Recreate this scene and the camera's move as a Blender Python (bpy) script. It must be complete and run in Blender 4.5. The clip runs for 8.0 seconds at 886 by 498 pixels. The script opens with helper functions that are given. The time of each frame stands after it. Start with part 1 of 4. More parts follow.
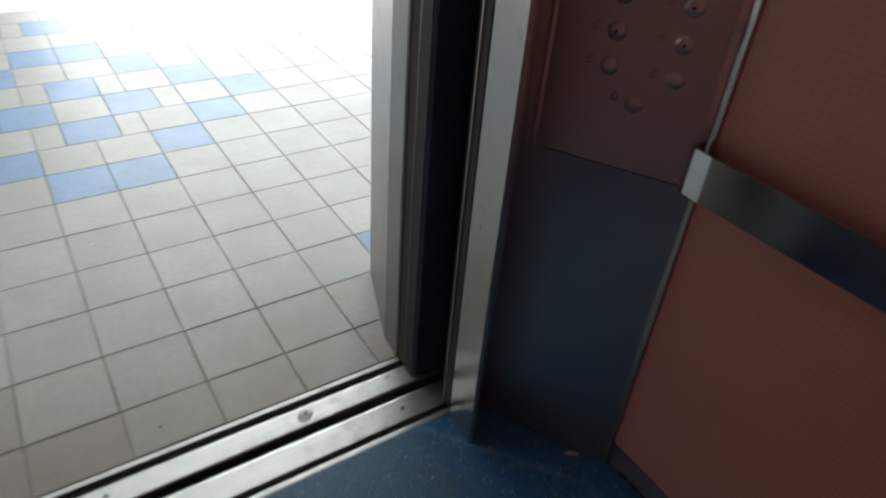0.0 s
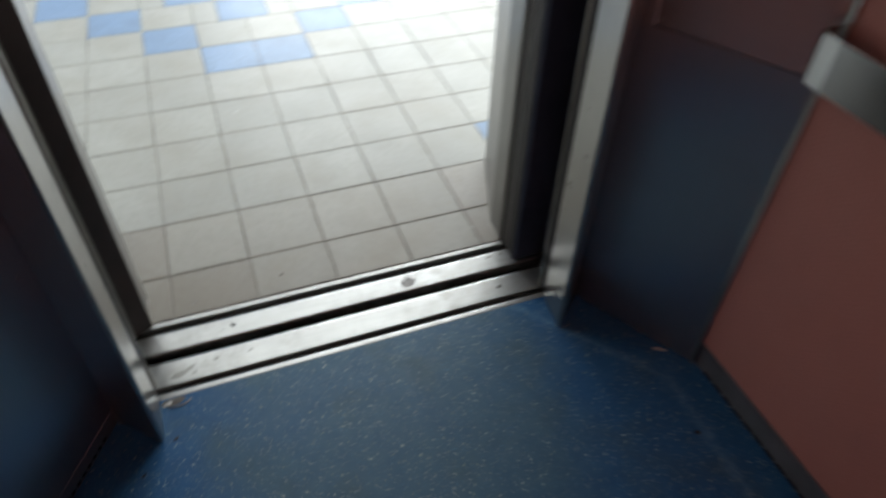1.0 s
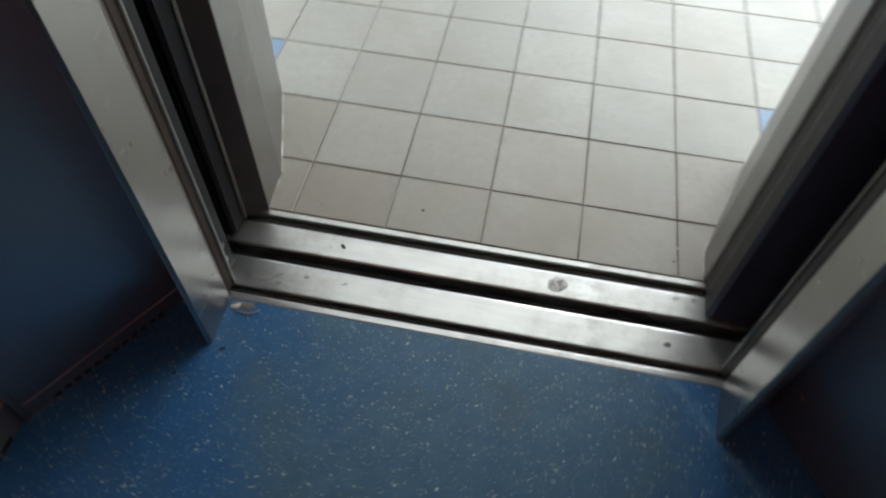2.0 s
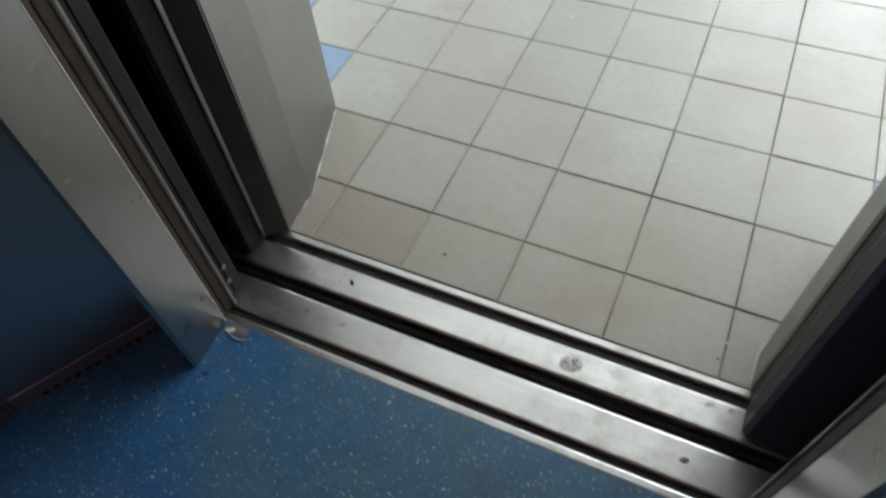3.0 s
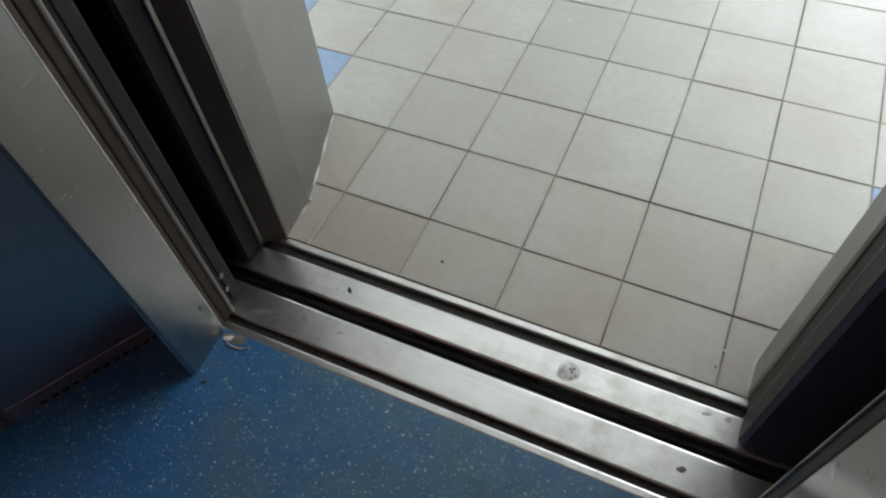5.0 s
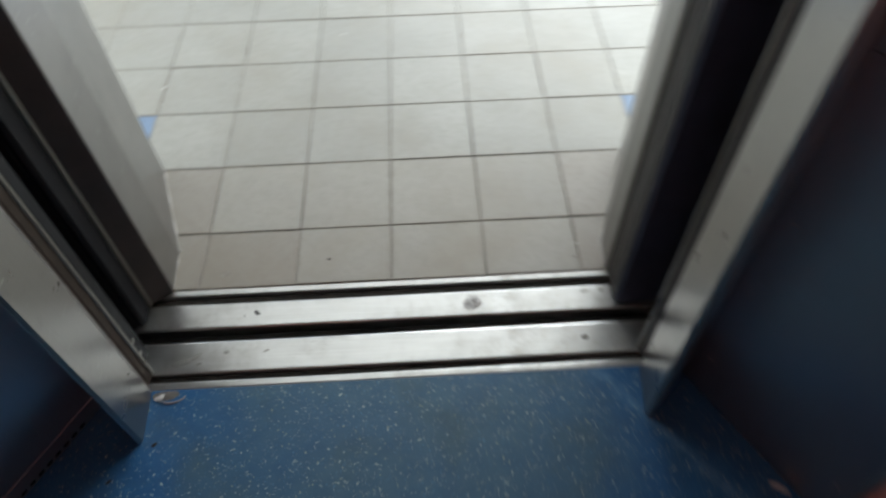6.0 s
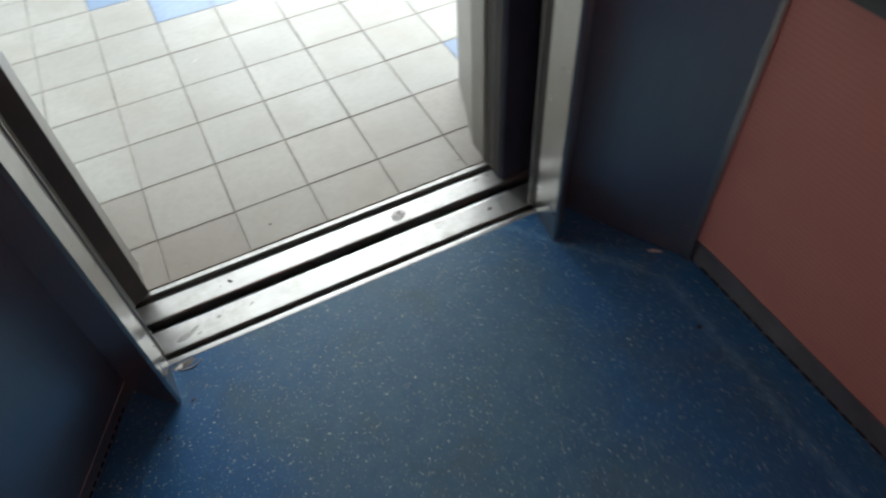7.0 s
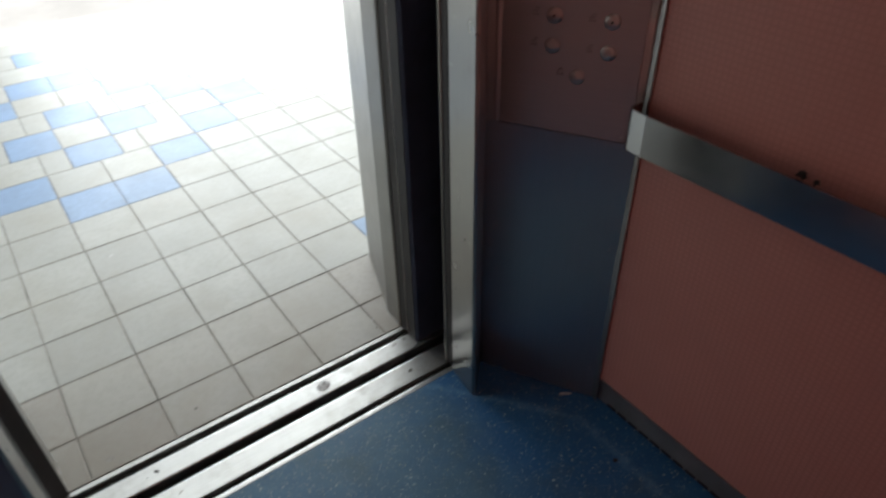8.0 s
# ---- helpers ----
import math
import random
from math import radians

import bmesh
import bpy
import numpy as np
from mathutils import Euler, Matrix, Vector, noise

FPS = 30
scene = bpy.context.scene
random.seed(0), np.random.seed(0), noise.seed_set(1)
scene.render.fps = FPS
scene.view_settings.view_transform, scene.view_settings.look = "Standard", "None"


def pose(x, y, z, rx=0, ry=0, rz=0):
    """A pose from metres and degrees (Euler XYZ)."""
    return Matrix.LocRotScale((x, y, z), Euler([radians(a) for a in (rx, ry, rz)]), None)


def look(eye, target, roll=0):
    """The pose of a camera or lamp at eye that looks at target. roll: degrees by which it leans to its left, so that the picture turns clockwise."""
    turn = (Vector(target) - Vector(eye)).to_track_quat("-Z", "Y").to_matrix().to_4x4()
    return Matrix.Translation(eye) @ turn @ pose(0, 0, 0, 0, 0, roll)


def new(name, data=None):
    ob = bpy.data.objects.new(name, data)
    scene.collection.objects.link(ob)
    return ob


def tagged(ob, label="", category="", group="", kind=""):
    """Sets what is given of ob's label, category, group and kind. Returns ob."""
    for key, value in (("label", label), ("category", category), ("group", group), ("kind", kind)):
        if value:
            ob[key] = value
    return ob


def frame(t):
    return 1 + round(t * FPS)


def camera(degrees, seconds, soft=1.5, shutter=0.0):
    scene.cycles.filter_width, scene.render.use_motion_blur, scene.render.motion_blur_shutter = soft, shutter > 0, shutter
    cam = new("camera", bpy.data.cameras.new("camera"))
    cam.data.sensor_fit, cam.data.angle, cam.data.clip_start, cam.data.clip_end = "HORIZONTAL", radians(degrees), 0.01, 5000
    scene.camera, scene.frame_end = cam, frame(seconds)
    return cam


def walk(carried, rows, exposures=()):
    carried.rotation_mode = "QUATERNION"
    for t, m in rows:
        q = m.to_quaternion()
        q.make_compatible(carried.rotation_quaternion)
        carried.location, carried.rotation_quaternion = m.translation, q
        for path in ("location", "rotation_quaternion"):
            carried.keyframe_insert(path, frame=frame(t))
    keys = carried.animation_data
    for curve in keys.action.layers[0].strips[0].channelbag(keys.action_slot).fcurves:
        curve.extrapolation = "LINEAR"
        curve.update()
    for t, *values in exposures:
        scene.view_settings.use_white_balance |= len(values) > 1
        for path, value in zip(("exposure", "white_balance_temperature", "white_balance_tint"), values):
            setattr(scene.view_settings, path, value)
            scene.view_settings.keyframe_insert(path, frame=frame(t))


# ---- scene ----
cam = camera(66.9, 8.0, soft=2.2, shutter=0.65)
PATH = [
    (0, (0.2, -1.231, 1.27), (1.14, 0.091, 0.1), 4.9),
    (0.5, (0.126, -1.406, 1.355), (0.955, -0.037, 0.156), 4.3),
    (1, (0.209, -1.334, 1.248), (0.746, 0.004, -0.139), 2.0),
    (1.5, (0.314, -1.161, 1.165), (0.411, 0.191, -0.306), 1.3),
    (1.7, (0.365, -1.085, 1.137), (0.343, 0.19, -0.404), 2.2),
    (2.8, (0.629, -0.761, 1.061), (0.108, 0.235, -0.594), -4.3),
    (3, (0.632, -0.75, 1.068), (0.066, 0.276, -0.552), -5.8),
    (3.5, (0.642, -0.739, 1.086), (0.024, 0.297, -0.509), -5.9),
    (4, (0.651, -0.727, 1.08), (0.027, 0.342, -0.491), -6.6),
    (4.2, (0.653, -0.721, 1.083), (0.026, 0.311, -0.511), -7.3),
    (5.3, (0.614, -0.744, 1.081), (0.087, 0.282, -0.553), -5.6),
    (5.5, (0.601, -0.774, 1.092), (0.13, 0.278, -0.543), -5.3),
    (5.7, (0.572, -0.817, 1.113), (0.262, 0.296, -0.52), -1.9),
    (6, (0.485, -0.951, 1.152), (0.523, 0.262, -0.438), -1.4),
    (6.3, (0.382, -1.072, 1.2), (0.646, 0.162, -0.351), 2.2),
    (6.5, (0.325, -1.141, 1.211), (0.658, 0.071, -0.345), 0.4),
    (7, (0.205, -1.307, 1.254), (0.712, -0.146, -0.294), -4.0),
    (7.5, (0.156, -1.376, 1.325), (0.904, -0.097, -0.017), -2.3),
    (8, (0.14, -1.374, 1.349), (1.06, -0.073, 0.14), -1.3),
]
walk(cam, [(t, look(eye, target, roll)) for t, eye, target, roll in PATH], [
    (0.0, -0.2), (0.5, -0.15), (1.0, 0.13), (1.5, 0.28), (2.8, 0.23), (3.5, 0.20), (4.2, 0.18), (5.3, 0.20), (6.0, 0.27), (6.5, 0.40), (7.0, 0.55), (7.5, 0.40), (8.0, 0.14)])

# ---- world, sun, light ----
world = bpy.data.worlds.new("sky")
scene.world = world
world.use_nodes = True
wn = world.node_tree.nodes
sky = wn.new("ShaderNodeTexSky")
sky.sky_type = "NISHITA"
sky.sun_disc = False
sky.sun_elevation = radians(46)
sky.sun_rotation = radians(85)
sky.air_density, sky.dust_density = 1.0, 3.0
wn["Background"].inputs["Strength"].default_value = 0.15
world.node_tree.links.new(sky.outputs["Color"], wn["Background"].inputs["Color"])

sun_data = bpy.data.lights.new("sun", "SUN")
sun_data.energy, sun_data.angle, sun_data.color = 3.2, radians(0.6), (1.0, 0.96, 0.9)
sun = new("sun", sun_data)
sun.matrix_basis = look((12.0, 4.2, 11.0), (1.5, 3.2, 0.0))

# sky light in the hall's wide doorway, and fill added from the unseen west
def opening_lamp(name, at, aim, w, h, watts):
    data = bpy.data.lights.new(name, "AREA")
    data.shape, data.size, data.size_y, data.energy, data.color = "RECTANGLE", w, h, watts, (0.95, 1.0, 1.02)
    ob = new(name, data)
    ob.matrix_basis = look(at, aim)
    return ob


opening_lamp("doorway_light", (2.0, 3.26, 0.95), (1.6, 0.0, 0.55), 3.2, 1.8, 125)
opening_lamp("west_fill_light", (-2.42, 1.55, 1.0), (0.0, 1.0, 0.6), 2.3, 1.7, 26)

# ---- materials ----
def material(name):
    mat = bpy.data.materials.new(name)
    mat.use_nodes = True
    nt = mat.node_tree
    return mat, nt, nt.nodes["Principled BSDF"]


def node(nt, kind, **values):
    n = nt.nodes.new(kind)
    for key, value in values.items():
        n.inputs[key].default_value = value
    return n


def coords(nt, scale=(1, 1, 1)):
    tc = nt.nodes.new("ShaderNodeTexCoord")
    mp = nt.nodes.new("ShaderNodeMapping")
    mp.inputs["Scale"].default_value = scale
    nt.links.new(tc.outputs["Object"], mp.inputs["Vector"])
    return mp.outputs["Vector"]


def noise_tex(nt, vec, scale, detail=4.0, rough=0.6):
    n = node(nt, "ShaderNodeTexNoise", Scale=scale, Detail=detail, Roughness=rough)
    nt.links.new(vec, n.inputs["Vector"])
    return n.outputs["Fac"]


def ramp(nt, fac, stops):
    r = nt.nodes.new("ShaderNodeValToRGB")
    els = r.color_ramp.elements
    while len(els) < len(stops):
        els.new(0.5)
    for e, (p, c) in zip(els, stops):
        e.position, e.color = p, (*c, 1)
    nt.links.new(fac, r.inputs["Fac"])
    return r.outputs["Color"]


def span(nt, fac, lo, hi, a, b):
    m = nt.nodes.new("ShaderNodeMapRange")
    for key, v in (("From Min", lo), ("From Max", hi), ("To Min", a), ("To Max", b)):
        m.inputs[key].default_value = v
    nt.links.new(fac, m.inputs["Value"])
    return m.outputs["Result"]


def mix(nt, fac, a, b, how="MIX"):
    m = nt.nodes.new("ShaderNodeMix")
    m.data_type, m.blend_type = "RGBA", how
    for sock, v in ((m.inputs[0], fac), (m.inputs[6], a), (m.inputs[7], b)):
        if isinstance(v, bpy.types.NodeSocket):
            nt.links.new(v, sock)
        elif isinstance(v, tuple):
            sock.default_value = (*v, 1)
        else:
            sock.default_value = v
    return m.outputs[2]


def calc(nt, how, a, b=0.0):
    m = nt.nodes.new("ShaderNodeMath")
    m.operation = how
    for sock, v in ((m.inputs[0], a), (m.inputs[1], b)):
        if isinstance(v, bpy.types.NodeSocket):
            nt.links.new(v, sock)
        else:
            sock.default_value = v
    return m.outputs[0]


def bump(nt, bsdf, fac, strength, distance):
    b = node(nt, "ShaderNodeBump", Strength=strength, Distance=distance)
    nt.links.new(fac, b.inputs["Height"])
    nt.links.new(b.outputs["Normal"], bsdf.inputs["Normal"])


def steel(name, colour, rough, grain=(400, 400, 4), dirt=0.25, marks=0.0, blotch=0.35, brushed=0.0):
    """Brushed stainless steel: fine grain lines, faint smears, short pale scratches. brushed: how far an upright grain spreads reflections sideways."""
    mat, nt, bsdf = material(name)
    fine = noise_tex(nt, coords(nt, grain), 1.0, 3.0)
    smear = noise_tex(nt, coords(nt), 3.0, 2.0, 0.5)
    stain = noise_tex(nt, coords(nt), 14.0, 6.0, 0.7)
    dark = tuple(c * (1 - dirt) for c in colour)
    c = ramp(nt, smear, [(0.3, dark), (0.7, colour)])
    c = mix(nt, span(nt, fine, 0.3, 0.7, 0.0, 0.30), c, tuple(v * 0.75 for v in colour))
    c = mix(nt, span(nt, stain, 0.56, 0.75, 0.0, blotch), c, tuple(v * 0.62 for v in colour))
    r = span(nt, stain, 0.35, 0.7, rough - 0.02, rough + 0.06)
    if marks:
        line = noise_tex(nt, coords(nt, (22, 22, 150)), 1.0, 1.0)
        where = noise_tex(nt, coords(nt), 11.0, 1.0)
        scr = calc(nt, "MULTIPLY", span(nt, line, 0.66, 0.72, 0.0, marks), span(nt, where, 0.55, 0.62, 0.0, 1.0))
        c = mix(nt, scr, c, (0.62, 0.62, 0.60))
        r = calc(nt, "ADD", r, calc(nt, "MULTIPLY", scr, 0.2))
    nt.links.new(c, bsdf.inputs["Base Color"])
    bsdf.inputs["Metallic"].default_value = 1.0
    nt.links.new(r, bsdf.inputs["Roughness"])
    if brushed:
        across = nt.nodes.new("ShaderNodeVectorMath")
        across.operation = "CROSS_PRODUCT"
        nt.links.new(nt.nodes.new("ShaderNodeNewGeometry").outputs["Normal"], across.inputs[0])
        across.inputs[1].default_value = (0, 0, 1)
        nt.links.new(across.outputs[0], bsdf.inputs["Tangent"])
        bsdf.inputs["Anisotropic"].default_value = brushed
    return mat


def sill_steel():
    """Trodden stainless steel: grain along the sill, soft dull clouds, rubbed lighter streaks."""
    mat, nt, bsdf = material("sill_steel")
    fine = noise_tex(nt, coords(nt, (3, 260, 260)), 1.0, 1.5)
    streak = noise_tex(nt, coords(nt, (6, 60, 60)), 1.0, 2.0)
    cloud = noise_tex(nt, coords(nt), 7.0, 3.0, 0.5)
    patch = noise_tex(nt, coords(nt), 26.0, 3.0, 0.5)
    both = calc(nt, "MULTIPLY", span(nt, cloud, 0.40, 0.72, 0.0, 1.0), span(nt, patch, 0.36, 0.72, 0.0, 1.0))
    c = mix(nt, span(nt, fine, 0.3, 0.7, 0.0, 0.3), (0.73, 0.735, 0.73), (0.58, 0.58, 0.575))
    c = mix(nt, span(nt, streak, 0.45, 0.75, 0.0, 0.35), c, (0.50, 0.495, 0.48))
    c = mix(nt, calc(nt, "MULTIPLY", both, 0.8), c, (0.40, 0.39, 0.37))
    rub = noise_tex(nt, coords(nt, (1.0, 1.6, 1.0)), 55.0, 5.0, 0.7)
    c = mix(nt, calc(nt, "MULTIPLY", span(nt, rub, 0.52, 0.68, 0.0, 0.4), span(nt, cloud, 0.42, 0.6, 0.2, 1.0)), c, (0.44, 0.43, 0.41))
    # pitted, chalky patches toward the eastern end of the threshold
    sep = nt.nodes.new("ShaderNodeSeparateXYZ")
    nt.links.new(coords(nt), sep.inputs[0])
    spot = noise_tex(nt, coords(nt), 70.0, 6.0, 0.75)
    end = calc(nt, "MULTIPLY", span(nt, sep.outputs["X"], 0.12, 0.26, 0.0, 1.0), span(nt, spot, 0.46, 0.64, 0.0, 0.55))
    chalk = calc(nt, "MULTIPLY", end, span(nt, patch, 0.38, 0.56, 0.0, 1.0))
    c = mix(nt, chalk, c, (0.54, 0.52, 0.48))
    nt.links.new(c, bsdf.inputs["Base Color"])
    nt.links.new(span(nt, chalk, 0.0, 1.0, 1.0, 0.45), bsdf.inputs["Metallic"])
    nt.links.new(calc(nt, "ADD", span(nt, cloud, 0.3, 0.7, 0.305, 0.355), calc(nt, "MULTIPLY", chalk, 0.25)), bsdf.inputs["Roughness"])
    return mat


def painted(name, colour, rough, var=0.15, scale=9.0, metal=0.0):
    mat, nt, bsdf = material(name)
    big = noise_tex(nt, coords(nt), scale, 6.0)
    fine = noise_tex(nt, coords(nt), scale * 40, 2.0)
    lo = tuple(c * (1 - var) for c in colour)
    hi = tuple(min(1.0, c * (1 + var)) for c in colour)
    c = ramp(nt, big, [(0.3, lo), (0.7, hi)])
    c = mix(nt, span(nt, fine, 0.4, 0.7, 0.0, 0.3), c, lo)
    nt.links.new(c, bsdf.inputs["Base Color"])
    nt.links.new(span(nt, big, 0.3, 0.7, rough - 0.05, rough + 0.08), bsdf.inputs["Roughness"])
    bsdf.inputs["Metallic"].default_value = metal
    bump(nt, bsdf, fine, 0.15, 0.0008)
    return mat


def patchy(name, dark, pale):
    """Joint filler, blackened in places and still pale in others."""
    mat, nt, bsdf = material(name)
    big = noise_tex(nt, coords(nt), 3.2, 3.0, 0.55)
    fine = noise_tex(nt, coords(nt), 90.0, 3.0)
    c = ramp(nt, big, [(0.42, dark), (0.58, pale)])
    c = mix(nt, span(nt, fine, 0.45, 0.7, 0.0, 0.5), c, dark)
    nt.links.new(c, bsdf.inputs["Base Color"])
    bsdf.inputs["Roughness"].default_value = 0.85
    return mat


def tile_glaze(name, colour):
    """Glazed ceramic floor tile: each a little different, cloudy, scuffed gloss."""
    mat, nt, bsdf = material(name)
    info = nt.nodes.new("ShaderNodeObjectInfo")
    geo = nt.nodes.new("ShaderNodeNewGeometry")
    pick = calc(nt, "FRACT", calc(nt, "ADD", info.outputs["Random"], geo.outputs["Random Per Island"]))
    tc = nt.nodes.new("ShaderNodeTexCoord")
    cloud = noise_tex(nt, geo.outputs["Position"], 7.0, 6.0)
    speck = noise_tex(nt, geo.outputs["Position"], 260.0, 2.0)
    grime = noise_tex(nt, geo.outputs["Position"], 2.6, 5.0, 0.65)
    lo, hi = tuple(c * 0.93 for c in colour), tuple(min(1, c * 1.05) for c in colour)
    c = mix(nt, pick, lo, hi)
    c = mix(nt, span(nt, cloud, 0.35, 0.7, 0.0, 0.4), c, tuple(v * 0.80 for v in colour))
    c = mix(nt, span(nt, grime, 0.45, 0.70, 0.0, 0.75), c, tuple(v * k for v, k in zip(colour, (0.80, 0.75, 0.68))))
    c = mix(nt, span(nt, speck, 0.62, 0.75, 0.0, 0.3), c, tuple(v * 0.6 for v in colour))
    mottle = noise_tex(nt, geo.outputs["Position"], 48.0, 7.0, 0.75)
    c = mix(nt, span(nt, mottle, 0.44, 0.66, 0.0, 0.45), c, tuple(v * k for v, k in zip(colour, (0.78, 0.76, 0.72))))
    # grime held along the rim of each tile
    sep = nt.nodes.new("ShaderNodeSeparateXYZ")
    nt.links.new(tc.outputs["Generated"], sep.inputs[0])
    rim = calc(nt, "MAXIMUM", calc(nt, "ABSOLUTE", calc(nt, "SUBTRACT", sep.outputs["X"], 0.5)), calc(nt, "ABSOLUTE", calc(nt, "SUBTRACT", sep.outputs["Y"], 0.5)))
    ragged = calc(nt, "ADD", rim, span(nt, noise_tex(nt, geo.outputs["Position"], 40.0, 4.0), 0.3, 0.7, -0.03, 0.03))
    c = mix(nt, span(nt, ragged, 0.455, 0.505, 0.0, 0.4), c, tuple(v * k for v, k in zip(colour, (0.72, 0.68, 0.62))))
    nt.links.new(c, bsdf.inputs["Base Color"])
    nt.links.new(span(nt, cloud, 0.3, 0.7, 0.42, 0.54), bsdf.inputs["Roughness"])
    bump(nt, bsdf, noise_tex(nt, geo.outputs["Position"], 60.0, 3.0), 0.08, 0.001)
    return mat


def vinyl(name, base, worn):
    """Blue sheet vinyl with pale and yellowish chips, greyer where it is walked on."""
    mat, nt, bsdf = material(name)
    geo = nt.nodes.new("ShaderNodeNewGeometry")
    pos = geo.outputs["Position"]
    wear = noise_tex(nt, pos, 3.5, 6.0)
    mid = noise_tex(nt, pos, 25.0, 4.0)
    sep0 = nt.nodes.new("ShaderNodeSeparateXYZ")
    nt.links.new(pos, sep0.inputs[0])
    off = calc(nt, "ABSOLUTE", calc(nt, "SUBTRACT", sep0.outputs["X"], 0.4075))
    trod = calc(nt, "ADD", span(nt, off, 0.24, 0.52, 0.75, -0.25), span(nt, wear, 0.3, 0.7, -0.35, 0.35))
    c = ramp(nt, trod, [(0.1, base), (0.75, worn)])
    c = mix(nt, span(nt, mid, 0.35, 0.75, 0.0, 0.5), c, tuple(v * 0.65 for v in base))
    soil = noise_tex(nt, pos, 7.5, 5.0, 0.6)
    c = mix(nt, span(nt, soil, 0.50, 0.70, 0.0, 0.45), c, (0.066, 0.118, 0.130))
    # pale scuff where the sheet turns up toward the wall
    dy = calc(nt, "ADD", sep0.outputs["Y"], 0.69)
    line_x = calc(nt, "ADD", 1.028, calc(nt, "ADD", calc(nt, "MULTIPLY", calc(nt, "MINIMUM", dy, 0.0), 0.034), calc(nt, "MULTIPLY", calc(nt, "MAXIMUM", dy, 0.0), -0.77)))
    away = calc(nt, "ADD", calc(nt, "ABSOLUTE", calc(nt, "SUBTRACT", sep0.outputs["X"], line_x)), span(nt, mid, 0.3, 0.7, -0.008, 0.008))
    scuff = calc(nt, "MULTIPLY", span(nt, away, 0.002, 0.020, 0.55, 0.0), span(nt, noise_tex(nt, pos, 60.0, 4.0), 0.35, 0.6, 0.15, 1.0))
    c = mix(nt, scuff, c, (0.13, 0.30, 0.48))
    bent = nt.nodes.new("ShaderNodeVectorMath")
    bent.operation = "MULTIPLY_ADD"
    jig = node(nt, "ShaderNodeTexNoise", Scale=120.0, Detail=1.0)
    nt.links.new(pos, jig.inputs["Vector"])
    nt.links.new(jig.outputs["Color"], bent.inputs[0])
    bent.inputs[1].default_value = (0.012, 0.012, 0.0)
    nt.links.new(pos, bent.inputs[2])
    for scale, size, keep, tint, squeeze in ((76.0, 0.16, 0.28, (0.56, 0.70, 0.66), (1.0, 1.7, 1.0)), (104.0, 0.17, 0.30, (0.40, 0.49, 0.36), (1.8, 1.0, 1.0)), (140.0, 0.19, 0.4, (0.40, 0.50, 0.52), (1.0, 1.5, 1.0)), (190.0, 0.22, 0.45, (0.10, 0.28, 0.46), (1.4, 1.0, 1.0))):
        v = node(nt, "ShaderNodeTexVoronoi", Scale=scale)
        sq = nt.nodes.new("ShaderNodeVectorMath")
        sq.operation = "MULTIPLY"
        sq.inputs[1].default_value = squeeze
        nt.links.new(bent.outputs[0], sq.inputs[0])
        nt.links.new(sq.outputs[0], v.inputs["Vector"])
        sep = nt.nodes.new("ShaderNodeSeparateColor")
        nt.links.new(v.outputs["Color"], sep.inputs["Color"])
        chip = calc(nt, "MULTIPLY", calc(nt, "LESS_THAN", v.outputs["Distance"], size), calc(nt, "GREATER_THAN", sep.outputs[0], keep))
        c = mix(nt, calc(nt, "MULTIPLY", chip, span(nt, sep.outputs[1], 0.0, 1.0, 0.15, 0.88)), c, tint)
    nt.links.new(c, bsdf.inputs["Base Color"])
    nt.links.new(span(nt, wear, 0.3, 0.7, 0.38, 0.55), bsdf.inputs["Roughness"])
    bump(nt, bsdf, noise_tex(nt, pos, 220.0, 3.0), 0.25, 0.0012)
    return mat


def laminate(name):
    """Salmon-pink laminate with a fine woven grid."""
    mat, nt, bsdf = material(name)
    geo = nt.nodes.new("ShaderNodeNewGeometry")
    sep = nt.nodes.new("ShaderNodeSeparateXYZ")
    nt.links.new(geo.outputs["Position"], sep.inputs[0])
    pitch = 0.0115
    lines = []
    for axis in ("Y", "Z"):
        saw = calc(nt, "FRACT", calc(nt, "MULTIPLY", sep.outputs[axis], 1 / pitch))
        lines.append(calc(nt, "LESS_THAN", calc(nt, "ABSOLUTE", calc(nt, "SUBTRACT", saw, 0.5)), 0.14))
    grid = calc(nt, "MAXIMUM", lines[0], lines[1])
    big = noise_tex(nt, geo.outputs["Position"], 4.0, 6.0)
    fine = noise_tex(nt, geo.outputs["Position"], 300.0, 2.0)
    c = ramp(nt, big, [(0.3, (0.508, 0.231, 0.194)), (0.7, (0.586, 0.275, 0.231))])
    c = mix(nt, calc(nt, "MULTIPLY", grid, span(nt, big, 0.3, 0.7, 0.10, 0.30)), c, (0.31, 0.128, 0.108))
    c = mix(nt, span(nt, fine, 0.45, 0.7, 0.0, 0.25), c, (0.40, 0.15, 0.125))
    nt.links.new(c, bsdf.inputs["Base Color"])
    bsdf.inputs["Roughness"].default_value = 0.5
    bump(nt, bsdf, calc(nt, "SUBTRACT", 1.0, grid), 0.2, 0.0006)
    return mat


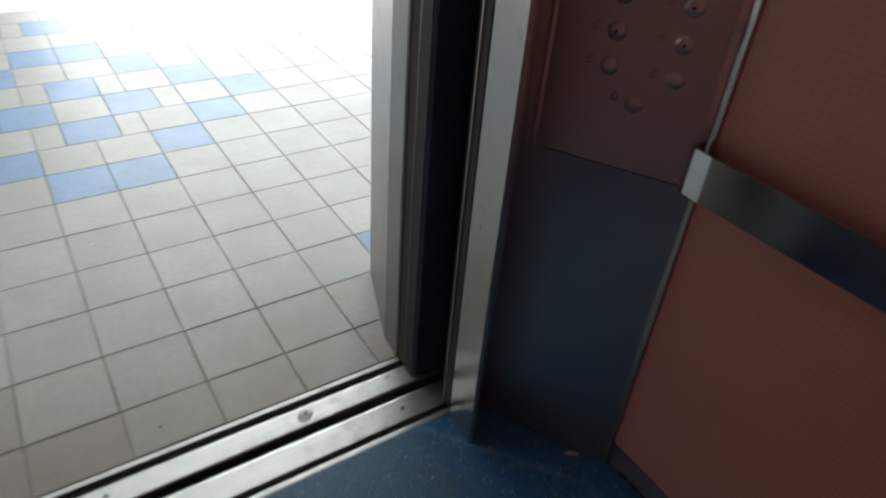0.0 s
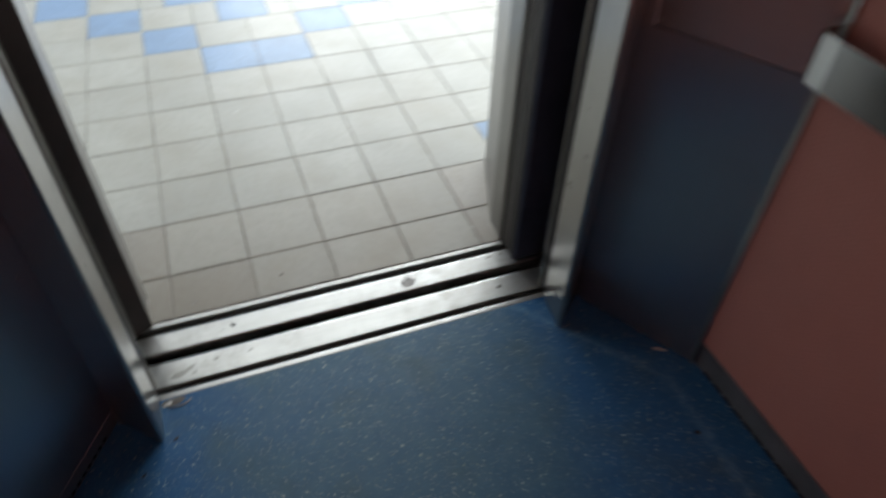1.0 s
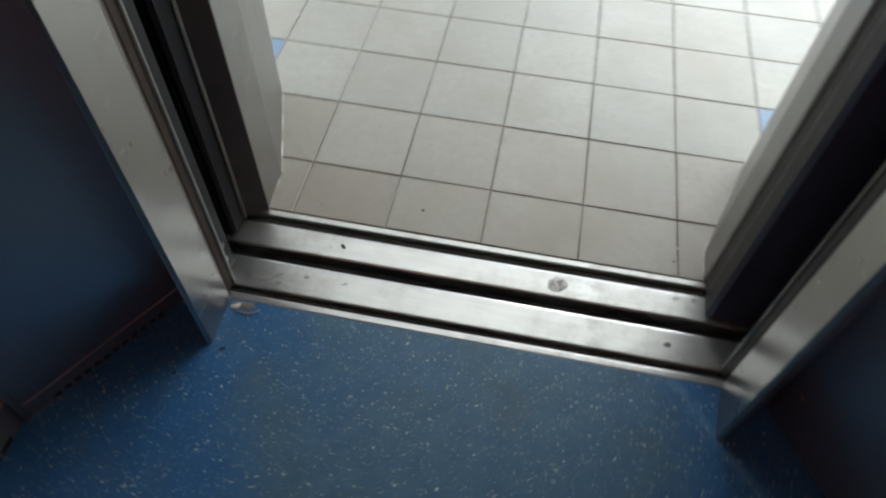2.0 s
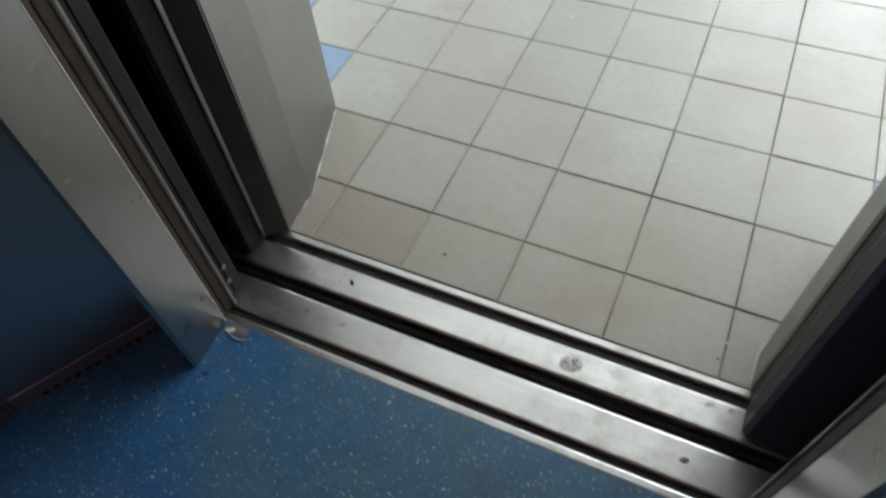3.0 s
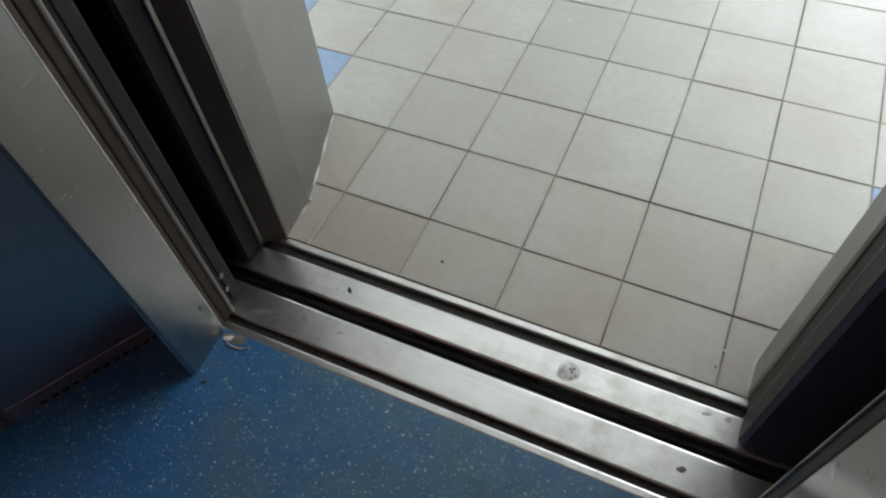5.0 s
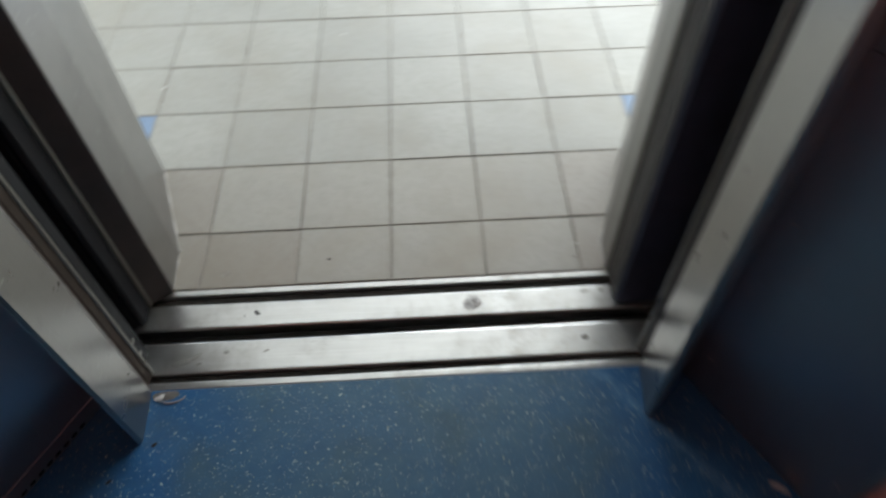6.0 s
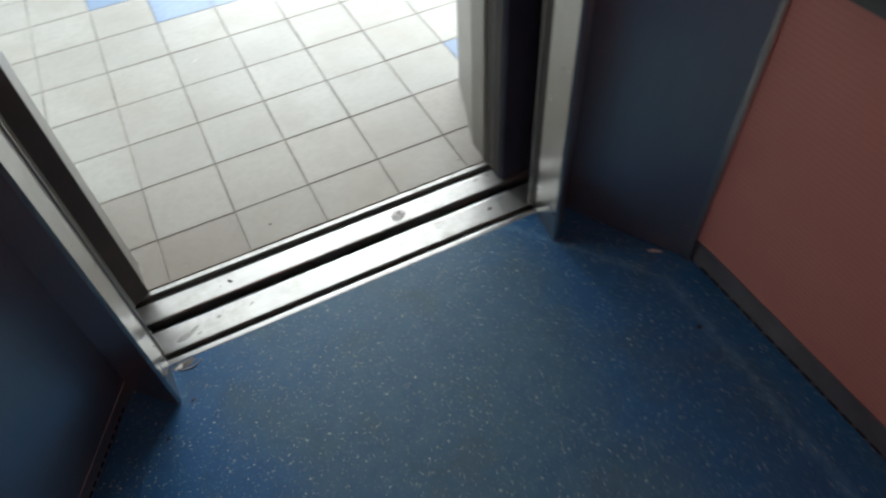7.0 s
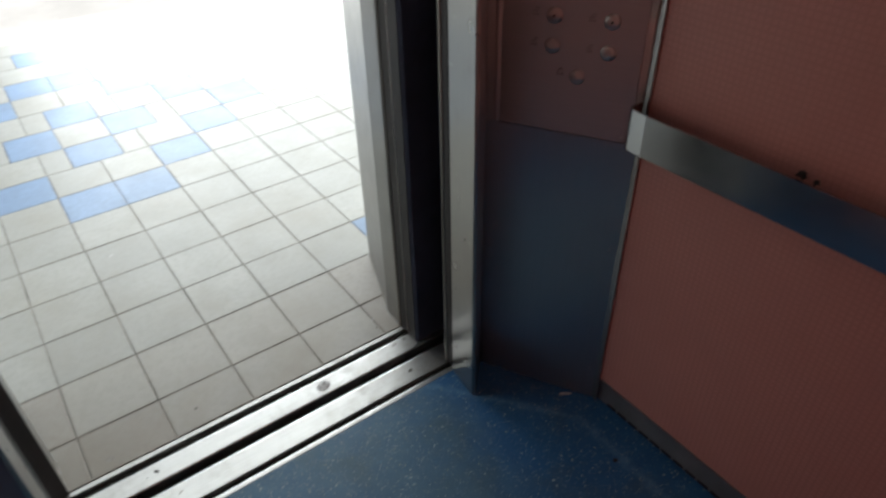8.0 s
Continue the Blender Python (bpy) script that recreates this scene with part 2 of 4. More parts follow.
STEEL = steel("brushed_steel", (0.37, 0.365, 0.35), 0.29, brushed=0.5, dirt=0.12, marks=0.4)
STEEL_PANEL = steel("panel_steel", (0.57, 0.54, 0.525), 0.30, dirt=0.06, marks=0.2, blotch=0.10, brushed=0.85)
STEEL_PANEL.node_tree.nodes["Principled BSDF"].inputs["Metallic"].default_value = 0.95
STEEL_FACE = steel("face_plate_steel", (0.48, 0.485, 0.475), 0.31, grain=(4, 4, 400), dirt=0.06, marks=0.1, blotch=0.10, brushed=0.8)
STEEL_FACE.node_tree.nodes["Principled BSDF"].inputs["Anisotropic Rotation"].default_value = 0.25  # grain lies across
STEEL_JAMB = steel("jamb_steel", (0.385, 0.38, 0.37), 0.35, dirt=0.15, marks=0.22, blotch=0.2, brushed=0.6)
STEEL_SILL = sill_steel()
STEEL_RAIL = steel("rail_steel", (0.43, 0.44, 0.45), 0.17, grain=(500, 5, 500), dirt=0.08, blotch=0.08)
STEEL_WORN = steel("worn_steel", (0.30, 0.285, 0.26), 0.33, dirt=0.45)
STEEL_EDGE = steel("rubbed_edge_steel", (0.38, 0.365, 0.33), 0.38, dirt=0.35)
SLOT = painted("dark_slot", (0.022, 0.022, 0.024), 0.7, 0.3)
ALUMINIUM = steel("trim_aluminium", (0.47, 0.47, 0.46), 0.36)
BLACK = painted("black_paint", (0.010, 0.010, 0.012), 0.6, 0.3)
BLACK.node_tree.nodes["Principled BSDF"].inputs["Specular IOR Level"].default_value = 0.15
# black paint lightened and blued to stand for glare over the dark leaf
BLACK_GLARE = painted("black_paint_glare", (0.050, 0.066, 0.100), 0.6, 0.3)
BLACK_GLARE.node_tree.nodes["Principled BSDF"].inputs["Specular IOR Level"].default_value = 0.2
DARK = painted("dark_grey_paint", (0.013, 0.0135, 0.015), 0.5, 0.3, 9.0, 0.0)
DARK.node_tree.nodes["Principled BSDF"].inputs["Specular IOR Level"].default_value = 0.12
RUSTY = painted("rusty_brown_steel", (0.036, 0.025, 0.018), 0.6, 0.4, 30.0, 0.1)
RUSTY.node_tree.nodes["Principled BSDF"].inputs["Specular IOR Level"].default_value = 0.2
GREY_EDGE = painted("dull_grey_edge", (0.026, 0.024, 0.023), 0.55, 0.25, 20.0, 0.1)
GREY_EDGE.node_tree.nodes["Principled BSDF"].inputs["Specular IOR Level"].default_value = 0.3
GREY_BROWN = painted("grey_brown_edge", (0.034, 0.031, 0.028), 0.6, 0.25, 20.0, 0.0)
GREY_BROWN.node_tree.nodes["Principled BSDF"].inputs["Specular IOR Level"].default_value = 0.3
BROWN = painted("brown_rubber", (0.058, 0.050, 0.047), 0.55, 0.3)
GROOVE = painted("groove_grime", (0.050, 0.046, 0.040), 0.8, 0.5, 60.0)
CHANNEL = painted("dirty_channel", (0.13, 0.125, 0.115), 0.8, 0.4)
TILE = tile_glaze("tile_offwhite", (0.440, 0.438, 0.400))
TILE_BEIGE = tile_glaze("tile_beige", (0.432, 0.418, 0.372))
TILE_GRIMY = tile_glaze("tile_grimy", (0.40, 0.375, 0.33))
TILE_BLUE = tile_glaze("tile_blue", (0.25, 0.355, 0.52))
GROUT = patchy("grout", (0.075, 0.066, 0.056), (0.32, 0.30, 0.265))
VINYL = vinyl("blue_vinyl", (0.024, 0.130, 0.310), (0.066, 0.162, 0.248))
PINK = laminate("pink_laminate")
PLASTER = painted("white_plaster", (0.75, 0.75, 0.73), 0.7, 0.05, 3.0)
CEILING = painted("ceiling_white", (0.80, 0.80, 0.78), 0.7, 0.05, 3.0)
# pale grey for painted highlights on steel edges, and for screw heads
PALE_GREY = painted("pale_grey", (0.50, 0.50, 0.49), 0.6, 0.3, 40.0)
CAULK = painted("old_caulk", (0.46, 0.44, 0.41), 0.7, 0.25, 60.0)
KICK = painted("grey_kick_plate", (0.16, 0.175, 0.19), 0.4, 0.25, 12.0, 0.3)
CONCRETE = painted("pale_concrete", (0.62, 0.61, 0.58), 0.85, 0.15, 2.0)
GUM = painted("grey_residue", (0.66, 0.65, 0.63), 0.7, 0.40, 220.0)
STAIN = painted("brown_stain", (0.33, 0.305, 0.265), 0.5, 0.2, 150.0)
STAIN_DARK = painted("grey_brown_stain", (0.17, 0.155, 0.135), 0.6, 0.4, 150.0)
SMEAR = painted("sill_smear_grey", (0.42, 0.41, 0.39), 0.40, 0.3, 120.0, 0.9)
SPOT = painted("dark_spot", (0.03, 0.026, 0.022), 0.6, 0.4, 150.0)
MARK = painted("worn_mark_grey", (0.26, 0.25, 0.24), 0.5, 0.5, 300.0, 0.3)
LED = painted("dark_lens", (0.01, 0.008, 0.008), 0.25, 0.2)

# ---- building helpers ----
ORIGIN = {}
XC = 0.4075  # the lift's middle line


def thing(name, at, label="", category="", group="", kind=""):
    ob = new(name)
    ob.empty_display_size = 0.05
    ob.location = at
    ORIGIN[ob.name] = Vector(at)
    return tagged(ob, label, category, group, kind)


def part(name, bm, mat, parent=None, label="", smooth=False):
    """Links a bmesh, built in world places, as one mesh under a thing or a part."""
    base = ORIGIN.get(parent.name, Vector()) if parent else Vector()
    bmesh.ops.translate(bm, verts=bm.verts, vec=-base)
    bmesh.ops.recalc_face_normals(bm, faces=bm.faces)
    me = bpy.data.meshes.new(name)
    bm.to_mesh(me)
    bm.free()
    if smooth:
        for p in me.polygons:
            p.use_smooth = True
    me.materials.append(mat)
    ob = new(name, me)
    ob.parent = parent
    ORIGIN[ob.name] = base
    return tagged(ob, label)


def structure(name, bm, mat, label, category):
    return tagged(part(name, bm, mat), label, category, kind="structure")


def bevelled(bm, width, segments=1):
    if width:
        edges = [e for e in bm.edges if len(e.link_faces) == 2 and e.calc_face_angle(0) > 0.4]
        bmesh.ops.bevel(bm, geom=edges, offset=width, segments=segments, affect="EDGES", clamp_overlap=True)
    return bm


def box(x0, x1, y0, y1, z0, z1, bevel=0.0, segments=1, into=None):
    bm = into or bmesh.new()
    vs = bmesh.ops.create_cube(bm, size=1)["verts"]
    for v in vs:
        v.co = Vector((x0 + (v.co.x + 0.5) * (x1 - x0), y0 + (v.co.y + 0.5) * (y1 - y0), z0 + (v.co.z + 0.5) * (z1 - z0)))
    return bevelled(bm, bevel, segments) if bevel else bm


def prism(plan, z0, z1, bevel=0.0, segments=1, into=None):
    """A plan outline raised from z0 to z1."""
    bm = into or bmesh.new()
    lo = [bm.verts.new((x, y, z0)) for x, y in plan]
    hi = [bm.verts.new((x, y, z1)) for x, y in plan]
    bm.faces.new(lo[::-1])
    bm.faces.new(hi)
    for i in range(len(plan)):
        j = (i + 1) % len(plan)
        bm.faces.new((lo[i], lo[j], hi[j], hi[i]))
    return bevelled(bm, bevel, segments) if bevel else bm


def side(s, plan):
    """A plan of the lift's left half (s = -1) or of its mirror image (s = 1)."""
    return [(x if s < 0 else 2 * XC - x, y) for x, y in plan]


def profile_x(outline, x0, x1, into=None):
    """A (y, z) outline drawn out along x."""
    bm = into or bmesh.new()
    a = [bm.verts.new((x0, y, z)) for y, z in outline]
    b = [bm.verts.new((x1, y, z)) for y, z in outline]
    bm.faces.new(a)
    bm.faces.new(b[::-1])
    for i in range(len(outline)):
        j = (i + 1) % len(outline)
        bm.faces.new((a[j], a[i], b[i], b[j]))
    return bm


def blob(at, rx, ry, rz, seed, turn=0.0):
    """A flat, ragged lump lying on the floor."""
    bm = bmesh.new()
    rnd = random.Random(seed)
    rings, n = 3, 18
    jag = [rnd.uniform(0.65, 1.15) for _ in range(n)]
    jag = [0.5 * jag[k] + 0.25 * (jag[k - 1] + jag[(k + 1) % n]) for k in range(n)]
    rows = []
    for r in range(1, rings + 1):
        f = r / rings
        rows.append([bm.verts.new((math.cos(a) * rx * f * jag[k], math.sin(a) * ry * f * jag[k], rz * (1 - f) * rnd.uniform(0.6, 1.2))) for k, a in enumerate(2 * math.pi * k / n for k in range(n))])
    top = bm.verts.new((0, 0, rz))
    for k in range(n):
        j = (k + 1) % n
        bm.faces.new((top, rows[0][k], rows[0][j]))
        for r in range(rings - 1):
            bm.faces.new((rows[r][k], rows[r + 1][k], rows[r + 1][j], rows[r][j]))
    bmesh.ops.transform(bm, matrix=Matrix.Translation(at) @ Matrix.Rotation(turn, 4, "Z"), verts=bm.verts)
    return bm


def lathe(profile, m, n=20):
    """A (radius, height) outline turned about z, then set by the pose m."""
    bm = bmesh.new()
    rings = [[bm.verts.new((r * math.cos(2 * math.pi * k / n), r * math.sin(2 * math.pi * k / n), h)) for k in range(n)] for r, h in profile]
    for a, b in zip(rings, rings[1:]):
        for k in range(n):
            j = (k + 1) % n
            bm.faces.new((a[k], a[j], b[j], b[k]))
    bm.faces.new(rings[0][::-1])
    bm.faces.new(rings[-1])
    bmesh.ops.transform(bm, matrix=m, verts=bm.verts)
    return bm


# ---- large structure ----
HEAD = 2.10       # clear height of the lift's opening
CAB_H = 2.20
WALL_X = 1.106    # pink face of the cabin's side wall
LEFT_X = 2 * XC - WALL_X
BACK_Y = -2.02
SILL = (-0.374, -0.357, -0.341, -0.273, -0.243, -0.184, -0.163, -0.147)
HALL_W, HALL_E, HALL_N, HALL_H = -2.3, 3.8, 3.17, 2.75

# outside ground, one sheet to the horizon
bm = box(-900, 900, HALL_N, 1800, -0.30, -0.03)
box(-900, HALL_W, -900, HALL_N, -0.30, -0.03, into=bm)
box(HALL_E, 900, -900, HALL_N, -0.30, -0.03, into=bm)
box(HALL_W, HALL_E, -900, -2.62, -0.30, -0.03, into=bm)
box(HALL_W, -0.902, -2.62, -0.152, -0.30, -0.03, into=bm)
box(2 * XC + 0.902, HALL_E, -2.62, -0.152, -0.30, -0.03, into=bm)
structure("ground", bm, CONCRETE, "pale sunlit concrete ground outside the doorway", "ground")

# hall walls
# the unseen west wall has an opening added for the fill lamp
bm = box(HALL_W - 0.2, HALL_W, -0.15, 0.35, -0.3, HALL_H)
box(HALL_W - 0.2, HALL_W, 2.75, HALL_N, -0.3, HALL_H, into=bm)
box(HALL_W - 0.2, HALL_W, 0.35, 2.75, -0.3, 0.12, into=bm)
box(HALL_W - 0.2, HALL_W, 0.35, 2.75, 1.95, HALL_H, into=bm)
structure("wall_west", bm, PLASTER, "white plastered hall wall with an added opening for fill light", "wall")
bm = box(HALL_E, HALL_E + 0.2, -0.15, HALL_N + 0.2, -0.3, HALL_H)
structure("wall_east", bm, PLASTER, "white plastered hall wall", "wall")
bm = box(HALL_W - 0.2, -1.30, HALL_N, HALL_N + 0.2, -0.3, HALL_H)
box(3.7, HALL_E + 0.2, HALL_N, HALL_N + 0.2, -0.3, HALL_H, into=bm)
box(-1.30, 3.7, HALL_N, HALL_N + 0.2, 2.45, HALL_H, into=bm)
structure("wall_north", bm, PLASTER, "white hall wall with a wide doorway to the daylight", "wall")
bm = box(HALL_W - 0.2, -0.23, -0.15, 0.20, -0.3, HALL_H)
box(2 * XC + 0.23, HALL_E + 0.2, -0.15, 0.20, -0.3, HALL_H, into=bm)
box(-0.23, 2 * XC + 0.23, -0.15, 0.20, HEAD + 0.06, HALL_H, into=bm)
structure("wall_south", bm, PLASTER, "white hall wall round the lift entrance", "wall")
structure("ceiling", box(HALL_W - 0.2, HALL_E + 0.2, -0.15, HALL_N + 0.2, HALL_H, HALL_H + 0.2), CEILING, "plain grey-white hall ceiling", "ceiling")

# the shaft: dark walls that close the gap between hall and cabin
bm = box(-0.9, -0.70, -2.4, -0.16, -1.2, 2.9)
box(2 * XC + 0.70, 2 * XC + 0.9, -2.4, -0.16, -1.2, 2.9, into=bm)
box(-0.9, 2 * XC + 0.9, -2.6, -2.4, -1.2, 2.9, into=bm)
box(-0.9, 2 * XC + 0.9, -2.4, -0.16, 2.9, 3.0, into=bm)
box(-0.9, 2 * XC + 0.9, -2.4, -0.16, -1.3, -1.2, into=bm)
structure("wall_shaft", bm, CHANNEL, "dark concrete lift shaft", "wall")
structure("wall_shaft_front", box(-0.70, 2 * XC + 0.70, -0.242, -0.15, -1.2, -0.05), CHANNEL, "dark concrete shaft edge under the landing sill", "wall")
structure("wall_shaft_lintel", box(-0.70, 2 * XC + 0.70, -0.252, -0.152, HEAD + 0.06, 2.9), CHANNEL, "dark concrete lintel of the lift shaft", "wall")

# cabin shell
floor_plan = [(LEFT_X - 0.02, BACK_Y), (LEFT_X - 0.02, -0.66), (-0.135, -0.373)]
floor_plan += [(2 * XC - x, y) for x, y in floor_plan[::-1]]
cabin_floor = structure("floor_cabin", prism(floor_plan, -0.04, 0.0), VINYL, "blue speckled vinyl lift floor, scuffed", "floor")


def cabin_wall(s, name):
    x0, x1 = (LEFT_X - 0.02, LEFT_X) if s < 0 else (WALL_X, WALL_X + 0.02)
    wall = thing(name, ((x0 + x1) / 2, -1.34, 0), "salmon-pink laminate lift wall with a fine grid", "wall", kind="structure")
    part("panel", box(x0, x1, BACK_Y, -0.668, 0.076, CAB_H, 0.0015), PINK, wall)
    k0, k1 = (x0 - 0.004, x1 - 0.004) if s < 0 else (x0 + 0.004, x1 + 0.004)
    kick = part("kick_plate", box(k0, k1, BACK_Y, -0.664, 0.0, 0.074, 0.001), KICK, wall, "dark grey metal kick plate with vent slots and painted foot shade")
    t0, t1 = (x0 - 0.002, x1 + 0.0012) if s < 0 else (x0 - 0.0012, x1 + 0.002)
    part("edge_strip", box(t0, t1, BACK_Y, -0.668, 0.0742, 0.0758, 0.0), ALUMINIUM, kick, "thin pale strip along the top")
    face = k1 if s < 0 else k0
    # dark vent slots, widened so they also paint the shade along the foot
    for i in range(34):
        y = -0.72 - i * 0.034
        part("vent_slot", box(face - 0.002, face + 0.0015 * (1 if s < 0 else -1) + 0.0, y - 0.0135, y + 0.0135, 0.004, 0.012, 0.0), SLOT, kick)
    return wall


cabin_wall(-1, "wall_cabin_left")
cabin_wall(1, "wall_cabin_right")
structure("wall_cabin_back", box(LEFT_X, WALL_X, BACK_Y - 0.02, BACK_Y - 0.001, 0.0, CAB_H), PINK, "salmon-pink laminate back wall of the lift", "wall")
structure("ceiling_cabin", box(LEFT_X - 0.03, WALL_X + 0.03, BACK_Y - 0.03, -0.30, CAB_H, CAB_H + 0.03), CEILING, "plain off-white lift ceiling", "ceiling")
structure("wall_cabin_header", box(-0.16, 2 * XC + 0.16, -0.48, -0.39, HEAD, CAB_H), STEEL_PANEL, "steel header over the lift doors", "wall")

# ---- entrance of the cabin ----
TIP, FLANGE = (-0.044, -0.474), (-0.130, -0.395)
PANEL_OUT = (-0.2825, -0.664)


def entrance_column(s):
    REV = (-0.0475, -0.3765) if s < 0 else (-0.057, -0.372)
    col = thing("entrance_column", (TIP[0] if s < 0 else 2 * XC - TIP[0], -0.42, 0), "brushed steel corner column beside the lift doors", "door frame", "columns of the cabin entrance")
    plan = [(TIP[0] - 0.004, TIP[1] - 0.001), (TIP[0], TIP[1] + 0.004), REV, (REV[0] - 0.07, REV[1]), FLANGE]
    part("reveal", prism(side(s, plan), 0.001, CAB_H, 0.0012), STEEL, col)
    # satin skin on the side that faces the cabin
    a, b = Vector((TIP[0] - 0.0045, TIP[1] - 0.0005)), Vector((FLANGE[0] + 0.0005, FLANGE[1] - 0.0005))
    out = Vector((-(b - a).y, (b - a).x)).normalized()
    out = out if out.y < 0 else -out
    part("flange", prism(side(s, [tuple(a + out * 0.0003), tuple(b + out * 0.0003), tuple(b + out * 0.0018), tuple(a + out * 0.0018)]), 0.002, CAB_H - 0.001), STEEL_PANEL, col, "satin steel side of the column")
    if s < 0:
        # pale strip that paints in the highlight on the reveal's corner
        part("corner_glint", prism(side(s, [(REV[0] - 0.003, REV[1] - 0.0008), (REV[0] + 0.0006, REV[1] - 0.0012), (REV[0] + 0.0010, REV[1] + 0.0002), (REV[0] + 0.0003, REV[1] + 0.0010), (REV[0] - 0.003, REV[1] + 0.0009)]), 0.002, HEAD), PALE_GREY, col, "pale strip for the corner's highlight")
    # recessed stop strip behind the reveal
    strip = [(REV[0] - 0.030, REV[1] + 0.001), (REV[0] - 0.005, REV[1] + 0.001), (REV[0] - 0.004, REV[1] + 0.004), (REV[0] - 0.005, REV[1] + 0.012), (REV[0] - 0.030, REV[1] + 0.012)]
    part("stop_strip", prism(side(s, strip), 0.002, HEAD), RUSTY if s < 0 else BLACK, col, "rusty brown stop strip" if s < 0 else "dark stop strip")
    return col


entrance_column(-1)
entrance_column(1)


def on_panel(s, u, z, proud=0.0):
    """Pose on the splayed panel: u metres from the column, z up, its z axis facing the cabin."""
    d = Vector((PANEL_OUT[0] - FLANGE[0], PANEL_OUT[1] - FLANGE[1], 0)).normalized()
    n = Vector((-d.y, d.x, 0)) if s < 0 else Vector((d.y, d.x, 0))
    if s > 0:
        d = Vector((-d.x, d.y, 0))
    n = Vector((abs(n.x) * (1 if s < 0 else -1), -abs(n.y), 0))
    base = Vector((FLANGE[0] if s < 0 else 2 * XC - FLANGE[0], FLANGE[1], z)) + d * u + n * proud
    up = Vector((0, 0, 1))
    across = up.cross(n)
    m = Matrix((across, up, n)).transposed().to_4x4()
    m.translation = base
    return m


PANEL_W = (Vector(PANEL_OUT) - Vector(FLANGE)).length


LEAN = 0.004  # how far the foot of the sheet under the buttons stands back


def plate(s, u0, u1, z0, z1, back, front, bevel=0.001, segments=1, lean=0.0):
    m = on_panel(s, (u0 + u1) / 2, (z0 + z1) / 2)
    w, h = (u1 - u0) / 2, (z1 - z0) / 2
    bm = box(-w, w, -h, h, back, front, bevel, segments)
    for v in bm.verts:
        v.co.z -= lean * (h - v.co.y) / (2 * h)
    bmesh.ops.transform(bm, matrix=m, verts=bm.verts)
    return bm


def screw(s, u, z, parent, proud=0.0):
    m = on_panel(s, u, z, proud)
    part("screw", lathe([(0.0035, -0.001), (0.0035, 0.0006), (0.0026, 0.0014), (0.0012, 0.0016)], m, 12), PALE_GREY, parent, "small pale screw", smooth=True)


def splayed_panel(s):
    name = "control_panel" if s > 0 else "return_panel"
    label = "satin steel lift panel with round call buttons" if s > 0 else "plain satin steel return panel beside the lift doors"
    mid = on_panel(s, PANEL_W / 2, 0).translation
    th = thing(name, mid, label, "panel")
    part("plate", plate(s, 0.0, PANEL_W, 0.045 if s < 0 else 0.726, CAB_H, -0.004, 0.0), STEEL_PANEL, th)
    if s > 0:
        # two lower sheets: one leans back a little toward its foot, the other stands upright under it
        part("lower_sheet", plate(s, 0.0, PANEL_W, 0.4551, 0.725, -0.004, 0.0, 0.0, lean=LEAN), STEEL_PANEL, th)
        part("lower_sheet", plate(s, 0.0, PANEL_W, 0.001, 0.4550, -0.008, -LEAN, 0.0), STEEL_PANEL, th)
    if s < 0:
        part("plinth", plate(s, 0.0, PANEL_W, 0.001, 0.043, -0.006, -0.001), STEEL_PANEL, th, "folded steel plinth with vent slots")
    for i in range(12 if s < 0 else 0):
        part("vent_slot", plate(s, 0.045 + i * 0.019, 0.057 + i * 0.019, 0.006, 0.013, -0.002, -0.0005, 0.0), SLOT, th)
    for u0, u1 in ((0.108, 0.135), (0.138, 0.160), (0.164, 0.178)) if s < 0 else ():
        part("fold_wear", plate(s, u0, u1, 0.0448, 0.0460, -0.001, 0.0005, 0.0), STAIN, th, "pale worn line along the fold")
    for u, z, sunk in ((0.030, 0.467, 0.96), (PANEL_W - 0.018, 0.469, 0.96), (0.030, 0.10, 1.0), (PANEL_W - 0.018, 0.10, 1.0)) if s > 0 else ((0.030, 0.467, 0.0), (PANEL_W - 0.018, 0.469, 0.0)):
        screw(s, u, z, th, -LEAN * sunk)
    return th


control = splayed_panel(1)
splayed_panel(-1)

# control plate with its buttons
face = part("face_plate", plate(1, 0.020, PANEL_W - 0.014, 0.728, 1.75, 0.0005, 0.0022, 0.0010, 2), STEEL_FACE, control)
bm = bmesh.new()
ring = [(0.0062 * math.cos(radians(a)), 0.0045 * math.sin(radians(a))) for a in range(0, 181, 15)]
lo, hi = [[bm.verts.new((x, z, y)) for x, y in ring] for z in (0.0, 1.02)]
for k in range(len(ring) - 1):
    bm.faces.new((lo[k], lo[k + 1], hi[k + 1], hi[k]))
bm.faces.new(lo[::-1])
bm.faces.new(hi)
bmesh.ops.transform(bm, matrix=on_panel(1, 0.0265, 0.728, 0.0020), verts=bm.verts)
part("edge_bead", bm, STEEL_PANEL, control, "rounded steel bead along the button plate")
# flat off-white tab in place of a reflection seen in the panel
bm = bmesh.new()
tab = [(-0.007, -0.016), (0.006, -0.016), (0.006, 0.016), (-0.004, 0.016), (-0.006, 0.010)]
lo, hi = [[bm.verts.new((x, y, z)) for x, y in tab] for z in (0.0, 0.0018)]
bm.faces.new(lo[::-1])
bm.faces.new(hi)
for k in range(len(tab)):
    j = (k + 1) % len(tab)
    bm.faces.new((lo[k], lo[j], hi[j], hi[k]))
bmesh.ops.transform(bm, matrix=on_panel(1, PANEL_W - 0.0075, 0.984, 0.0005), verts=bm.verts)
part("reflection_tab", bm, CAULK, control, "small off-white tab for a reflection at the panel's edge")
screw(1, 0.038, 0.738, control, 0.0022)
screw(1, PANEL_W - 0.028, 0.738, control, 0.0022)


